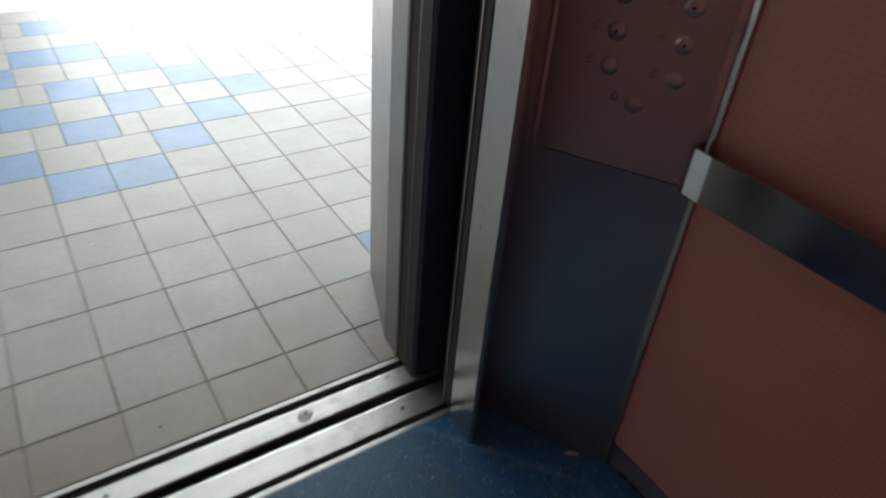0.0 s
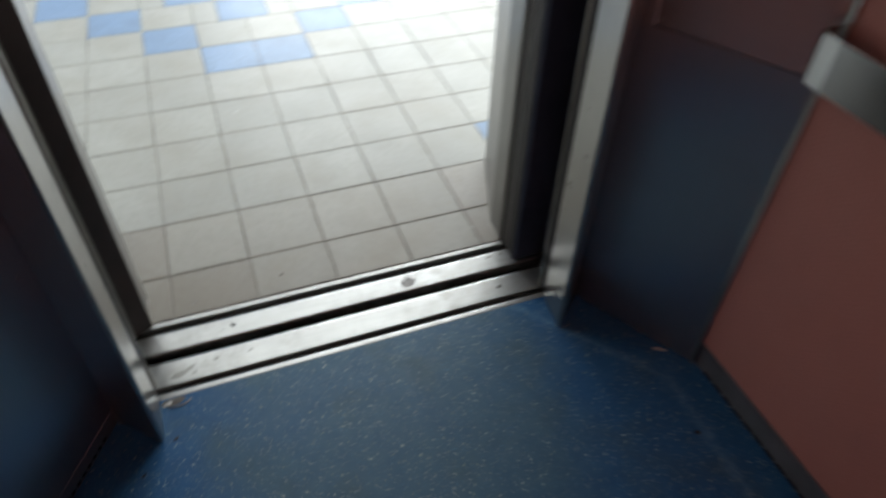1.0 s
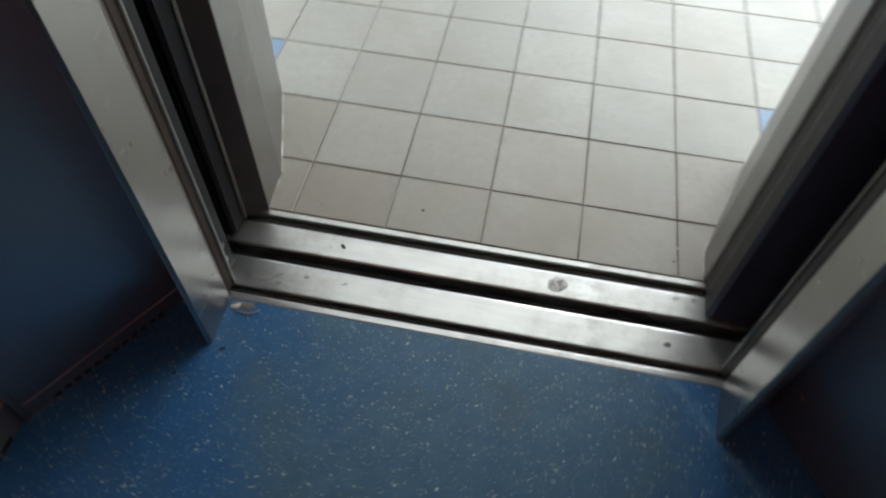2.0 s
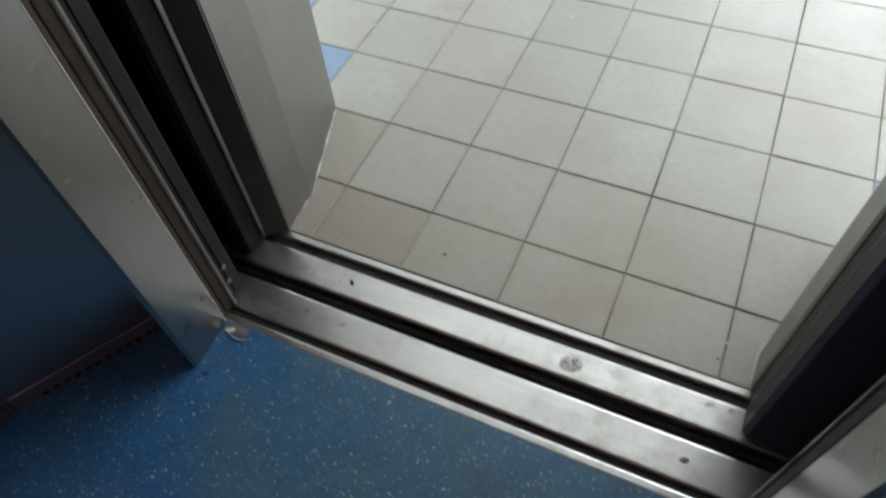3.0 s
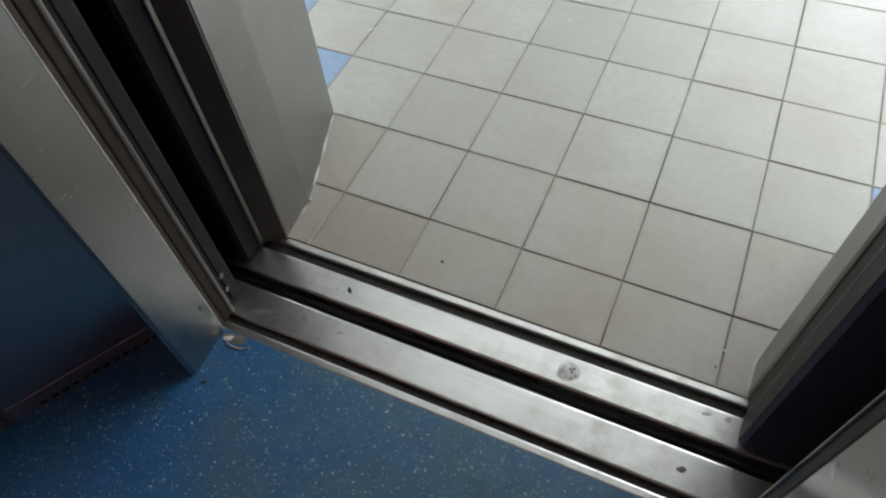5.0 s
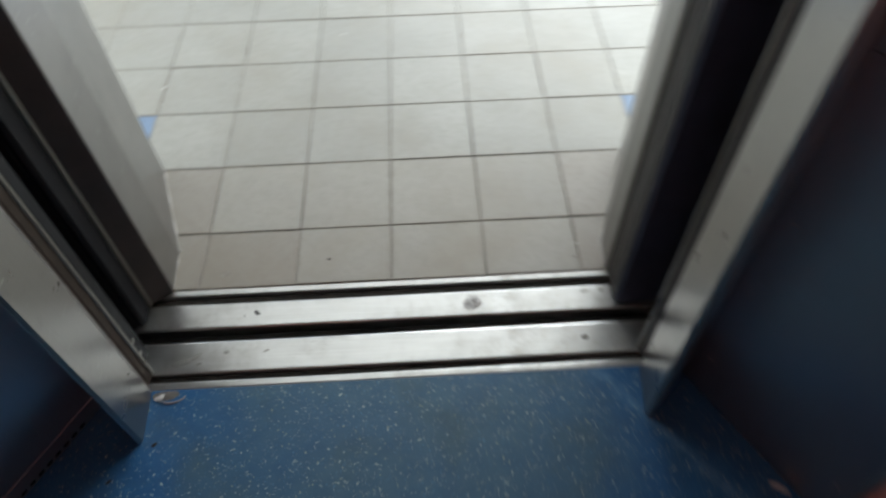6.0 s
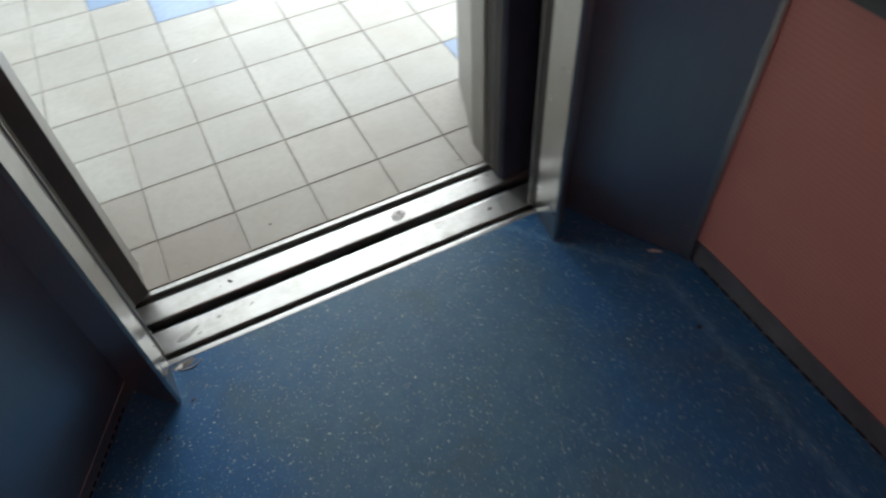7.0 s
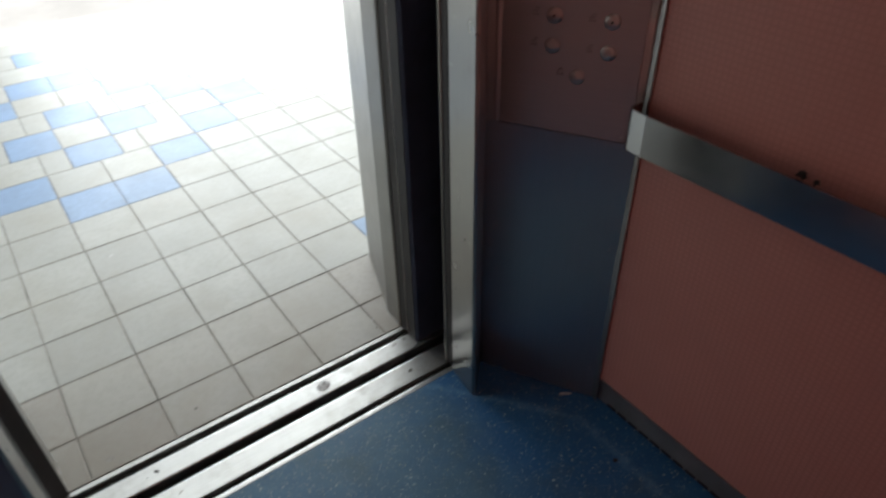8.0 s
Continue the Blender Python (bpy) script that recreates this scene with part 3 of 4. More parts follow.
def button(u, z, lamp=True):
    m = on_panel(1, u, z, 0.0022)
    b = part("button", lathe([(0.0150, -0.001), (0.0148, 0.0008), (0.0138, 0.0020), (0.0115, 0.0032), (0.0080, 0.0042), (0.0045, 0.0047), (0.0015, 0.0048)], m, 24), STEEL_PANEL, control, "round domed steel button", smooth=True)
    if lamp:
        part("lens", lathe([(0.0026, 0.0040), (0.0026, 0.0053), (0.0012, 0.0056)], m, 10), LED, b, "small dark lamp")
    return b


def mark(u, z, shape):
    """Raised marks beside a button."""
    m = on_panel(1, u, z, 0.0022)
    bm = bmesh.new()
    for x0, x1, y0, y1 in shape:
        box(x0, x1, y0, y1, -0.0004, 0.0012, 0.0, 1, bm)
    bmesh.ops.transform(bm, matrix=m, verts=bm.verts)
    part("raised_mark", bm, MARK, control, "small pale raised mark")


BAR = [(-0.001, 0.007, 0.0050, 0.0066), (-0.007, 0.004, -0.0006, 0.0008), (-0.006, 0.006, -0.0066, -0.0050)]
for row in range(3):
    z = 0.898 + row * 0.0555
    for u in (0.131, 0.235):
        button(u, z, lamp=row > 0)
        mark(u - 0.035, z + 0.004, BAR)
button(0.183, 0.845, lamp=False)
bell = [(-0.0065, 0.0065, -0.006, -0.0045), (-0.0055, -0.004, -0.0045, 0.001), (0.004, 0.0055, -0.0045, 0.001), (-0.0040, -0.0025, 0.001, 0.005), (0.0025, 0.0040, 0.001, 0.005), (-0.0025, 0.0025, 0.005, 0.0065)]
mark(0.150, 0.851, bell)

# trim between the panels and the pink walls
for s in (-1, 1):
    trim = thing("corner_trim", (LEFT_X if s < 0 else WALL_X, -0.665, 0), "thin aluminium corner trim of the lift wall", "trim", "corner trims", "structure")
    part("strip", prism(side(s, [(LEFT_X - 0.004, -0.655), (LEFT_X + 0.006, -0.655), (LEFT_X + 0.006, -0.674), (LEFT_X + 0.003, -0.674), (LEFT_X - 0.004, -0.668)]), 0.001, CAB_H, 0.0008), ALUMINIUM, trim)

# ---- sills ----
def sill(name, y0, y1, g0, g1, label):
    """A steel threshold with one running groove."""
    x0, x1 = -0.62, 2 * XC + 0.62
    th = thing(name, (XC, (y0 + y1) / 2, -0.03), label, "sill")
    def top(a, b, rise):
        w = min(0.0040, (b - a) / 4)
        ramp_in = [(a + w * f, -rise * (1 - f) ** 2) for f in (0.0, 0.12, 0.3, 0.6, 1.0)]
        return ramp_in + [(a + b - y, z) for y, z in ramp_in[::-1]]
    near, far = top(y0, g0, 0.0022), top(g1, y1, 0.0012)
    outline = [(y0, -0.03), (y1, -0.03)] + far[::-1] + [(g1, -0.022), (g0, -0.022)] + near[::-1]
    part("profile", profile_x(outline, x0, x1), STEEL_SILL, th)
    part("groove_dirt", box(x0, x1, g0 + 0.001, g1 - 0.001, -0.0218, -0.011), GROOVE, th, "dark dirt in the groove")
    return th


sill("car_sill", SILL[0], SILL[3], SILL[1], SILL[2], "brushed steel car sill with a door groove")
sill("landing_sill", SILL[4], SILL[7], SILL[5], SILL[6], "brushed steel landing sill with a door groove")

# ---- doors, drawn back into their pockets ----
def car_door(s):
    lead = -0.054 if s < 0 else -0.062
    fx = -0.067 if s < 0 else lead - 0.022
    th = thing("car_door", (lead if s < 0 else 2 * XC - lead, -0.348, 0), "open steel lift car door, drawn back", "door", "car doors")
    part("leaf", prism(side(s, [(lead - 0.46, -0.362), (lead - 0.004, -0.362), (lead - 0.004, -0.336), (lead - 0.46, -0.336)]), 0.006, HEAD, 0.001), STEEL_WORN, th)
    nose = [(lead - 0.006, -0.363), (lead, -0.3625), (lead + 0.001, -0.3605), (lead + 0.001, -0.3405), (lead, -0.3375), (lead - 0.006, -0.3365)]
    part("edge_rim", prism(side(s, nose), 0.006, HEAD), RUSTY if s < 0 else GREY_EDGE, th, "brown worn leading edge" if s < 0 else "dull grey leading edge")
    part("edge_bead", prism(side(s, [(lead + 0.0014, -0.3425), (lead + 0.0042, -0.3410), (lead + 0.0046, -0.3380), (lead + 0.0025, -0.3350), (lead - 0.0050, -0.3342), (lead - 0.0055, -0.3362), (lead + 0.0014, -0.3368)]), 0.006, HEAD), STEEL_EDGE if s < 0 else STEEL_WORN, th, "bright rubbed steel bead" if s < 0 else "dull steel bead")
    part("guide_shoe", prism(side(s, [(lead - 0.10, -0.354), (lead - 0.02, -0.354), (lead - 0.02, -0.342), (lead - 0.10, -0.342)]), -0.016, 0.006), DARK, th)
    fold = [(lead - 0.42, -0.3345), (fx - 0.001, -0.3345), (fx, -0.3335), (fx, -0.320), (fx - 0.0022, -0.319), (fx - 0.0022, -0.3165), (fx, -0.3155), (fx - 0.001, -0.294), (fx - 0.006, -0.288), (lead - 0.42, -0.286)]
    edge = part("safety_edge", prism(side(s, fold), 0.010, HEAD, 0.002), DARK, th, "dark grey safety edge")
    for z in (0.045, 0.085):
        m = Matrix.Translation((fx - 0.0005 if s < 0 else 2 * XC - fx + 0.0005, -0.322 + z * 0.1, z)) @ Matrix.Rotation(radians(90 if s < 0 else -90), 4, "Y")
        part("bolt", lathe([(0.006, -0.001), (0.006, 0.002), (0.004, 0.003)], m, 12), STEEL_WORN, edge, "dull steel bolt head")


car_door(-1)
car_door(1)


def landing_door(s, lead):
    y0 = -0.233
    th = thing("landing_door", (lead if s < 0 else 2 * XC - lead, -0.2, 0), "open landing door with a black inner side, drawn back", "door", "landing doors")
    part("leaf", prism(side(s, [(lead - 0.46, y0), (lead - 0.006, y0), (lead, y0 + 0.007), (lead, y0 + 0.044), (lead - 0.46, y0 + 0.044)]), 0.005, HEAD, 0.001), BLACK if s < 0 else BLACK_GLARE, th)
    if s < 0:
        part("edge_strip", prism(side(s, [(lead - 0.0235, y0 - 0.0012), (lead - 0.0145, y0 - 0.0012), (lead - 0.0135, y0 + 0.0004), (lead - 0.0245, y0 + 0.0004)]), 0.006, HEAD), GREY_EDGE, th, "dull grey strip near the leading edge")
        part("edge_rim", prism(side(s, [(lead - 0.02, -0.188), (lead + 0.003, -0.188), (lead + 0.0045, -0.186), (lead + 0.0045, -0.179), (lead + 0.002, -0.177), (lead - 0.02, -0.177)]), 0.005, HEAD), STEEL_EDGE, th, "worn steel leading edge")
    else:
        part("edge_face", prism(side(s, [(lead - 0.0005, y0 + 0.0075), (lead + 0.0012, y0 + 0.0080), (lead + 0.0012, y0 + 0.0425), (lead - 0.0005, y0 + 0.0430)]), 0.006, HEAD), GREY_EDGE, th, "dull grey leading edge")
        part("edge_bead", prism(side(s, [(lead - 0.02, y0 + 0.0445), (lead - 0.0005, y0 + 0.0445), (lead + 0.0016, y0 + 0.0455), (lead + 0.0010, y0 + 0.0480), (lead - 0.02, y0 + 0.0480)]), 0.006, HEAD), STEEL_EDGE, th, "thin rubbed steel bead")


landing_door(-1, -0.090)
landing_door(1, -0.0365)

# ---- landing frame ----
def landing_jamb(s):
    th = thing("landing_jamb", (-0.12 if s < 0 else 2 * XC + 0.12, 0.03, 0), "folded stainless steel jamb of the lift entrance", "door frame", "landing jambs")
    foot = [(-0.055, -0.147), (-0.0525, -0.142)] if s < 0 else [(-0.0375, -0.1445), (-0.0350, -0.140)]
    fold = (-0.0575, -0.050) if s < 0 else (-0.0385, -0.076)
    plan = foot + [fold, (-0.142, 0.206), (-0.228, 0.206), (-0.228, foot[0][1])]
    part("cladding", prism(side(s, plan), 0.0005, HEAD + 0.055, 0.0015), STEEL_JAMB, th)
    # broken pale strips stand in for the light line along the fold
    fx, fy = fold[0] - 0.0004, fold[1]
    rnd = random.Random(90 + s)
    z = 0.03
    while z < 1.2:
        tall = rnd.uniform(0.02, 0.11)
        part("fold_highlight", prism(side(s, [(fx, fy - 0.0011), (fx + 0.0006, fy), (fx - 0.0004, fy + 0.0011), (fx - 0.0012, fy)]), z, z + tall), PALE_GREY, th, "pale strip for the highlight on the fold")
        z += tall + rnd.uniform(0.005, 0.05)
    lip = [(-0.0505, -0.148), (-0.0500, -0.150), (-0.0855, -0.1765), (-0.20, -0.1765), (-0.20, -0.148)] if s < 0 else [(-0.0385, -0.1455), (-0.0385, -0.148), (-0.0395, -0.186), (-0.20, -0.186), (-0.20, -0.1455)]
    part("back_lip", prism(side(s, lip), 0.001, HEAD), BROWN if s < 0 else GREY_BROWN, th, "dark brown lip behind the jamb" if s < 0 else "grey-brown lip behind the jamb")
    if s > 0:
        for x, y in ((-0.0380, -0.1485), (-0.0392, -0.1845)):
            part("lip_bead", prism(side(s, [(x - 0.012, y + 0.0012), (x + 0.0010, y + 0.0012), (x + 0.0018, y), (x + 0.0010, y - 0.0012), (x - 0.012, y - 0.0012)]), 0.002, HEAD), STEEL_EDGE, th, "thin rubbed steel bead")
    rnd = random.Random(5 + s)
    bm = bmesh.new()
    path = [Vector(foot[1]) + Vector((0, 0.003)), Vector(fold), Vector((-0.142, 0.205))]
    for leg, (a, b) in enumerate(zip(path, path[1:])):
        n = int((b - a).length / 0.004)
        rows = []
        for i in range(n + 1):
            p = a.lerp(b, i / n)
            wob = noise.noise(Vector((p.x * 60, p.y * 60, s * 3.0)))
            gone = noise.noise(Vector((p.x * 21, p.y * 21, 7.0 + s))) < (-0.05 if leg or s > 0 else 0.1)
            w = 0.0003 if gone else 0.0020 + 0.0016 * wob
            x = p.x + 0.001
            sx = 1 if s < 0 else -1
            x = x if s < 0 else 2 * XC - x
            rows.append([bm.verts.new((x + sx * d * w, p.y, h)) for d, h in ((-0.6, 0.0005), (-0.6, 0.0030 if gone else 0.0050 + 0.003 * wob), (0.3, 0.0030 if gone else 0.0040 + 0.002 * wob), (1.0, 0.0024))])
        for u, v in zip(rows, rows[1:]):
            for k in range(3):
                bm.faces.new((u[k], u[k + 1], v[k + 1], v[k]))
        for i in range(n // 3):
            p = a.lerp(b, rnd.random())
            if rnd.random() < (0.5 if s < 0 else 0.15):
                r = rnd.uniform(0.0012, 0.0032)
                x = p.x if s < 0 else 2 * XC - p.x
                bmesh.ops.create_icosphere(bm, subdivisions=1, radius=r, matrix=Matrix.Translation((x + rnd.uniform(-0.001, 0.003) * (1 if s < 0 else -1), p.y, 0.002 + r * 0.4)) @ Matrix.Diagonal((1, 1.6, 0.9 + rnd.random(), 1)))
    part("caulk_bead", bm, CAULK, th, "crumbling pale sealant along the foot")


landing_jamb(-1)
landing_jamb(1)
head = thing("landing_header", (XC, 0.03, HEAD), "stainless steel header of the lift entrance", "door frame")
part("cladding", box(-0.14, 2 * XC + 0.14, -0.142, 0.203, HEAD + 0.001, HEAD + 0.055, 0.0015), STEEL_JAMB, head)

# ---- handrail ----
def handrail(s):
    front = 0.054
    th = thing("handrail", (WALL_X - front if s > 0 else LEFT_X + front, -1.3, 0.785), "flat brushed steel handrail bar on the pink wall", "handrail")
    y1 = BACK_Y + 0.06
    # the end bends in gently, then turns back to the wall
    outer = [(0.014, -0.6635), (0.034, -0.6635), (0.043, -0.6650), (0.0490, -0.6690), (0.0519, -0.6760), (0.0526, -0.6880), (0.0534, -0.7000), (front, -0.709), (front - 0.036, y1)]
    inner = [(0.014, -0.6685), (0.033, -0.6685), (0.040, -0.6697), (0.0447, -0.6720), (0.0470, -0.6770), (0.0477, -0.6885), (0.0485, -0.7000), (front - 0.005, -0.710), (front - 0.041, y1)]
    plan = outer + inner[::-1]
    plan = [(WALL_X - d if s > 0 else LEFT_X + d, y) for d, y in plan]
    part("bar", prism(plan, 0.738, 0.818, 0.001), STEEL_RAIL, th)
    for y in (-1.16, -1.66):
        sx = -1 if s > 0 else 1
        wx = WALL_X if s > 0 else LEFT_X
        part("bracket", box(min(wx, wx + sx * 0.05), max(wx, wx + sx * 0.05), y - 0.02, y + 0.02, 0.768, 0.788, 0.001), STEEL_WORN, th, "steel wall bracket")


handrail(1)

# ---- wear and litter ----
def lying(name, at, rx, ry, rz, mat, label, category, seed, turn=0.0):
    th = part(name, blob(at, rx, ry, rz, seed, turn), mat, smooth=True)
    return tagged(th, label, category)


lying("chewing_gum", (0.565, -0.213, 0.0002), 0.0225, 0.0195, 0.0014, GUM, "flattened grey residue stuck on the landing sill", "residue", 3, 0.3)
rnd = random.Random(31)
gum = bpy.data.objects["chewing_gum"]
for k in range(9):
    a, d = rnd.uniform(0, 6.28), rnd.uniform(0.004, 0.015)
    part("pale_fleck" if k % 2 else "dark_crumb", blob((0.565 + d * math.cos(a), -0.213 + 0.75 * d * math.sin(a), 0.0012), rnd.uniform(0.0025, 0.005), rnd.uniform(0.0016, 0.003), 0.0008, 40 + k, a), CAULK if k % 2 else STAIN_DARK if k % 4 else STAIN, gum, smooth=True)
lying("dark_fleck", (0.129, -0.211, 0.0002), 0.0045, 0.0085, 0.0010, SPOT, "small dark fleck on the landing sill", "stain", 4, 0.5)
lying("dark_fleck", (0.779, -0.306, 0.0002), 0.008, 0.0055, 0.0010, STAIN_DARK, "grey-brown fleck on the car sill", "stain", 5, 0.2)
lying("dark_fleck", (0.268, -0.086, 0.0022), 0.0050, 0.0050, 0.0010, SPOT, "small dark spot on a floor tile", "stain", 6)
lying("dark_fleck", (1.005, -0.828, 0.0002), 0.008, 0.006, 0.0012, SPOT, "dark scrap on the blue lift floor", "stain", 7)
lying("vinyl_chip", (-0.020, -0.384, 0.0003), 0.026, 0.012, 0.0012, STAIN_DARK, "dirty broken hollow in the vinyl at the sill corner", "chip", 12, 0.1)
lying("vinyl_chip", (-0.031, -0.388, 0.0010), 0.012, 0.006, 0.0018, GUM, "grey crumb of filler at the sill corner", "chip", 13, 0.4)


def crescent(cx, cy, r_out, r_in, a0, a1, z, mat, label):
    """A curved sliver, widest in its middle."""
    bm = bmesh.new()
    n = 14
    rows = []
    for i in range(n + 1):
        f = i / n
        a = radians(a0 + (a1 - a0) * f)
        w = (r_out - r_in) * math.sin(math.pi * (0.06 + 0.88 * f))
        rows.append([bm.verts.new((cx + (r_out - d) * math.cos(a), cy + 0.62 * (r_out - d) * math.sin(a), h)) for d, h in ((0, 0.0002), (0.25 * w, z), (0.7 * w, z * 0.9), (w, 0.0002))])
    for a, b in zip(rows, rows[1:]):
        for k in range(3):
            bm.faces.new((a[k], a[k + 1], b[k + 1], b[k]))
    return tagged(part("loose_sliver", bm, mat, smooth=True), label, "chip")


crescent(-0.010, -0.384, 0.027, 0.0215, 215, 352, 0.0022, CAULK, "pale curved sliver of filler at the sill corner")
lying("vinyl_chip", (-0.022, -0.478, 0.0002), 0.007, 0.0035, 0.0012, SPOT, "dark chip at the foot of the column", "chip", 9, 0.6)
lying("vinyl_chip", (1.054, -0.613, 0.0002), 0.020, 0.005, 0.0015, GUM, "grey scrape by the panel foot", "chip", 10, -0.6)

lying("tile_stain", (0.051, -0.112, 0.0024), 0.014, 0.009, 0.0002, STAIN, "faint brown stain on a floor tile", "stain", 21, 0.4)
lying("dark_fleck", (-0.088, -0.540, 0.0002), 0.006, 0.003, 0.0008, SPOT, "dark scrap on the blue lift floor", "stain", 22, 0.7)
lying("dark_fleck", (0.264, 0.716, 0.0024), 0.006, 0.003, 0.0006, GUM, "grey fleck on a floor tile", "stain", 23, 0.2)
lying("dark_fleck", (-0.201, 0.513, 0.0024), 0.014, 0.0014, 0.0008, GUM, "thin grey scratch on a floor tile", "stain", 24, 0.9)
lying("dark_fleck", (-0.163, 0.422, 0.0024), 0.008, 0.0014, 0.0008, GUM, "thin grey scratch on a floor tile", "stain", 25, -0.5)
lying("dark_fleck", (0.105, -0.216, 0.0002), 0.0016, 0.0016, 0.0006, SPOT, "tiny dark fleck on the landing sill", "stain", 26)


for x, y, rx, ry, turn, seed in ((-0.002, -0.316, 0.020, 0.0080, 0.3, 51), (0.022, -0.306, 0.015, 0.0055, 0.5, 52), (0.030, -0.321, 0.007, 0.0025, 0.2, 53), (0.080, -0.298, 0.0060, 0.0045, 0.0, 54), (0.157, -0.299, 0.0070, 0.0025, 0.4, 55), (0.796, -0.199, 0.010, 0.0040, 0.3, 56), (0.830, -0.196, 0.007, 0.0050, 0.9, 57)):
    lying("sill_smear", (x, y, 0.0002), rx, ry, 0.0003, SMEAR, "dull grey smear on the steel sill", "stain", seed, turn)
lying("tile_chip", (0.801, -0.075, 0.0022), 0.004, 0.003, 0.0010, CAULK, "pale crumb lying in a tile joint", "chip", 61)
lying("tile_chip", (0.792, -0.111, 0.0024), 0.003, 0.002, 0.0008, SPOT, "tiny dark crumb by a tile joint", "chip", 62)


def crumb(at, size, seed):
    bm = bmesh.new()
    bmesh.ops.create_icosphere(bm, subdivisions=2, radius=size, matrix=Matrix.Translation(at))
    c = Vector(at)
    for v in bm.verts:
        v.co = c + (v.co - c) * (0.55 + 0.9 * noise.noise((v.co - c) / size * 1.7 + Vector((seed, 0, 0)))) + Vector((0, 0, 0.3 * size))
    return tagged(part("paper_scrap", bm, SPOT), "dark crumpled scrap stuck behind the handrail", "litter")


crumb((1.076, -0.985, 0.818), 0.0095, 1.0)
crumb((1.076, -1.008, 0.817), 0.0065, 5.0)

# creased weld of the vinyl along the wall
def weld(path, width, high):
    bm = bmesh.new()
    fine = []
    for a, b in zip(path, path[1:]):
        for i in range(16):
            fine.append(Vector(a).lerp(Vector(b), i / 16))
    fine.append(Vector(path[-1]))
    rows = []
    for i, p in enumerate(fine):
        d = (fine[min(i + 1, len(fine) - 1)] - fine[max(i - 1, 0)]).normalized()
        nrm = Vector((-d.y, d.x))
        wob = 0.005 * noise.noise(Vector((p.x * 14, p.y * 14, 0)))
        wide = width * (0.75 + 1.3 * noise.noise(Vector((p.x * 31, p.y * 31, 4.0))))
        rows.append([bm.verts.new((p.x + nrm.x * (o * wide + wob), p.y + nrm.y * (o * wide + wob), h * high + 0.0003)) for o, h in ((-0.5, 0), (-0.2, 0.9), (0.2, 0.9), (0.5, 0))])
    for a, b in zip(rows, rows[1:]):
        for k in range(3):
            bm.faces.new((a[k], a[k + 1], b[k + 1], b[k]))
    return bm


part("seam", weld([(0.905, -0.53), (0.945, -0.578), (1.028, -0.690), (1.028, -0.975), (1.010, -1.217), (1.00, -1.6)], 0.006, 0.0006), VINYL, cabin_floor, "faint seam in the vinyl", smooth=True)
part("seam", weld([(-0.09, -0.53), (-0.13, -0.578), (-0.20, -0.70), (-0.213, -0.975), (-0.20, -1.4)], 0.009, 0.0006), VINYL, cabin_floor, "faint seam in the vinyl", smooth=True)

bm = weld([(-0.424, 0.580), (-0.422, 0.600), (-0.412, 0.622), (-0.393, 0.634)], 0.004, 0.0015)
bmesh.ops.translate(bm, verts=bm.verts, vec=(0, 0, 0.0025))
tagged(part("thread", bm, SPOT, smooth=True), "dark bit of thread lying on a floor tile", "litter")

# ---- hall floor of ceramic tiles ----
hall_floor = structure("floor", box(HALL_W, HALL_E, -0.1465, HALL_N, -0.30, 0.0005), GROUT, "off-white and blue ceramic tiles with dark joints", "floor")
PITCH, FAR_Y = 0.20, 0.222


NEAR_ROWS = (0.0, 0.203, 0.402, 0.596, 0.796, 1.003, 1.210, 1.415, 1.620)


def row_line(j):
    return NEAR_ROWS[j] if j <= 8 else NEAR_ROWS[8] + (j - 8) * FAR_Y


def tile_mesh(w, h, mat):
    bm = box(-w / 2, w / 2, -h / 2, h / 2, -0.004, 0.0022)
    top = [e for e in bm.edges if all(v.co.z > 0 for v in e.verts)]
    bmesh.ops.bevel(bm, geom=top, offset=0.0012, segments=1, affect="EDGES")
    me = bpy.data.meshes.new("tile")
    bm.to_mesh(me)
    bm.free()
    me.materials.append(mat)
    return me


RING = {(1, 5), (2, 5), (0, 6), (3, 6), (-1, 7), (4, 7), (-2, 8), (5, 8), (-1, 9), (4, 9), (0, 10), (3, 10), (1, 11), (2, 11), (5, 1), (6, 2), (-2, 1), (-3, 2)}
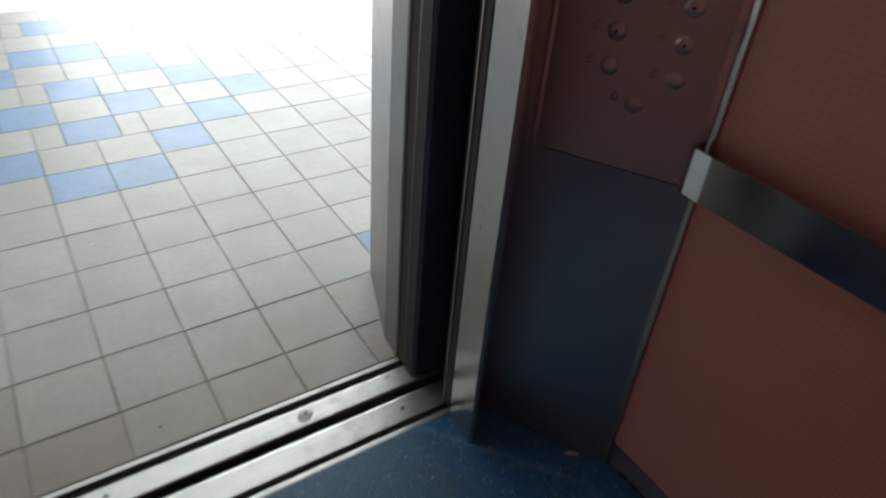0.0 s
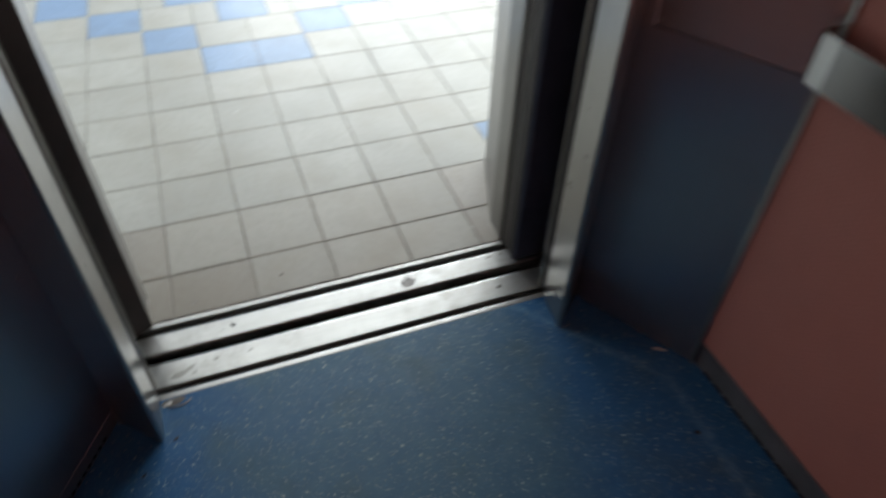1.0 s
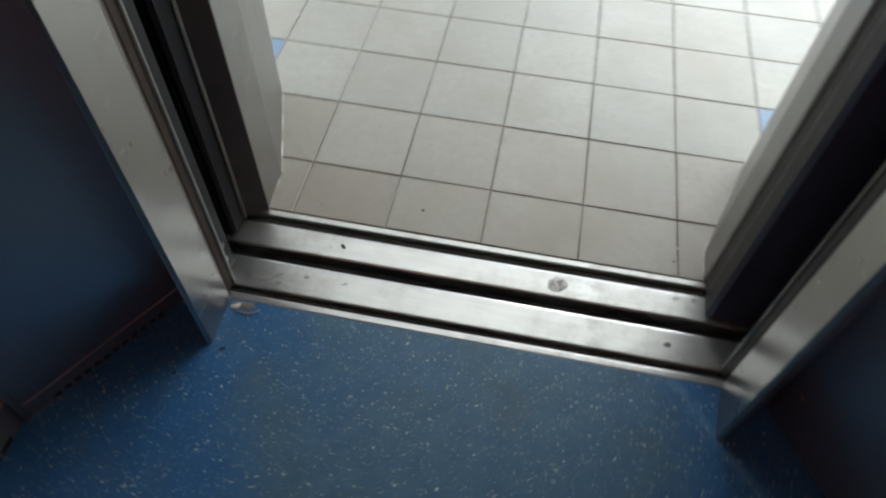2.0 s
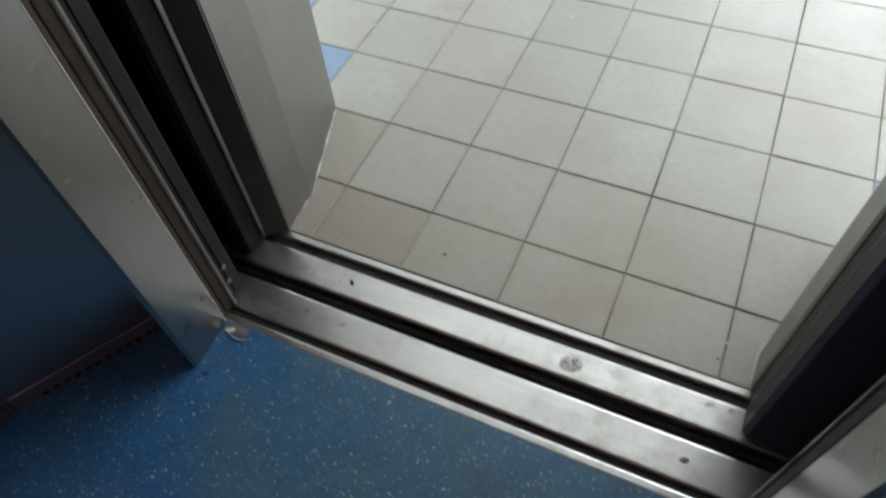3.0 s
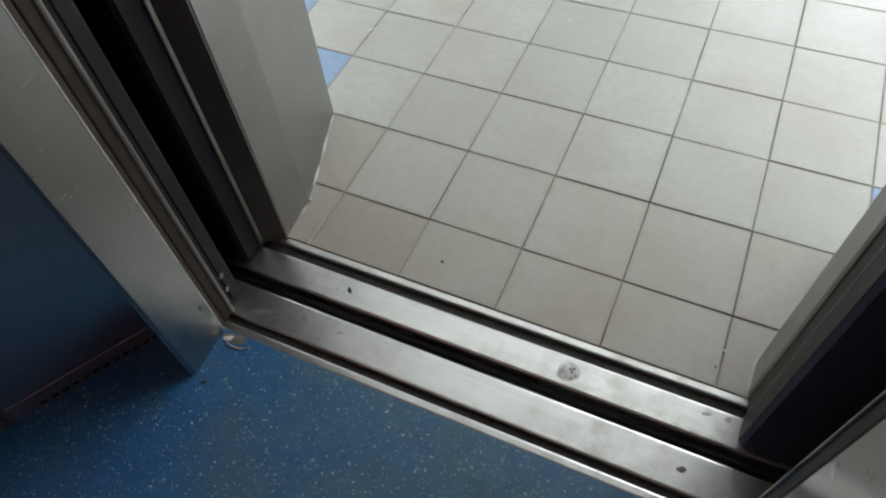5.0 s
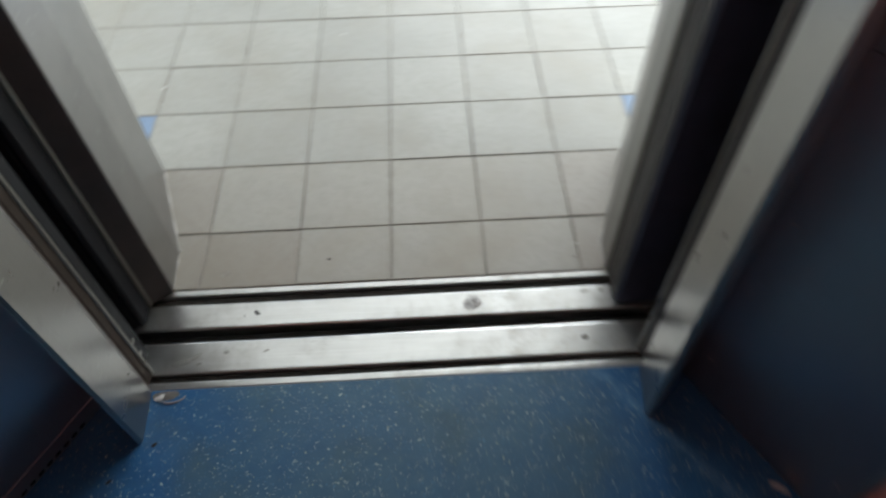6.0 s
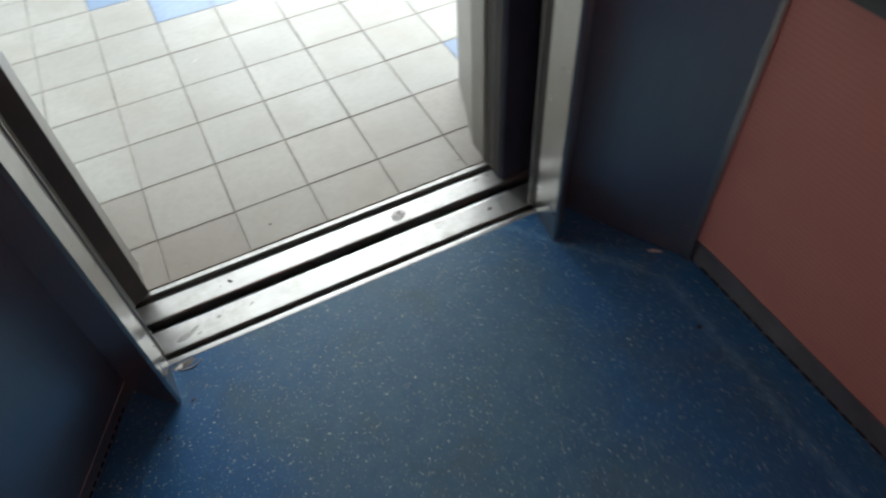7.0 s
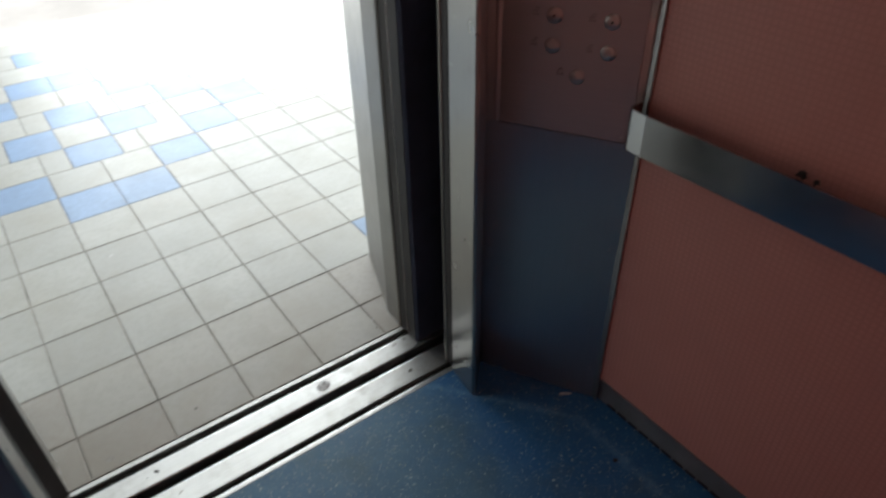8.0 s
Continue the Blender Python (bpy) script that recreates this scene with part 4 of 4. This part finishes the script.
# rows laid half a tile over, in the middle of the pattern
HALF = {7: [(1.5, True)], 8: [(0.5, True), (1.5, False), (2.5, True)], 9: [(1.5, True)], 13: [(1.5, True)]}
JOINT = 0.0027
meshes = {}
far_bm = {False: bmesh.new(), True: bmesh.new()}
rnd = random.Random(11)
for j in range(-1, 15):
    y0, y1 = (-0.1482 if j < 0 else row_line(j)), row_line(j + 1)
    cells = [(float(i), i + 1.0, (i, j) in RING) for i in range(-11, 19)]
    if j in HALF:
        lo, hi = HALF[j][0][0], HALF[j][-1][0] + 1
        cells = [c for c in cells if c[1] <= math.floor(lo) or c[0] >= math.ceil(hi)]
        cells += [(math.floor(lo), lo, False), (hi, math.ceil(hi), False)] + [(u, u + 1, b) for u, b in HALF[j]]
    for u0, u1, blue in cells:
        x0, x1 = max(u0 * PITCH, HALL_W), min(u1 * PITCH, HALL_E)
        if x1 - x0 < 0.02:
            continue
        w, h = round(x1 - x0 - JOINT, 4), round(y1 - y0 - JOINT, 4)
        place = ((x0 + x1) / 2 + rnd.uniform(-0.0006, 0.0006), (y0 + y1) / 2 + rnd.uniform(-0.0006, 0.0006), rnd.uniform(-0.0002, 0.0004))
        if -0.8 < place[0] < 2.25:
            worn = (j + rnd.random() * 1.6 < 1.0) or u0 in (-1.0, 4.0) and j < 1
            grimy = u0 in (-1.0, 4.0) and j < 1 or j < 0 and u0 == 0.0
            key = (w, h, blue, worn, grimy)
            if key not in meshes:
                meshes[key] = tile_mesh(w, h, TILE_BLUE if blue else TILE_GRIMY if grimy else TILE_BEIGE if worn else TILE)
            ob = new("tile", meshes[key])
            ob.parent, ob.location = hall_floor, place
            ob.rotation_euler = (rnd.uniform(-0.002, 0.002), rnd.uniform(-0.002, 0.002), rnd.uniform(-0.002, 0.002))
        else:
            bm = far_bm[blue]
            cx, cy, cz = place
            box(cx - w / 2, cx + w / 2, cy - h / 2, cy + h / 2, -0.004, 0.0022, into=bm)
tagged(part("far_tiles", far_bm[False], TILE, hall_floor), kind="stuff")
far_bm[True].free()
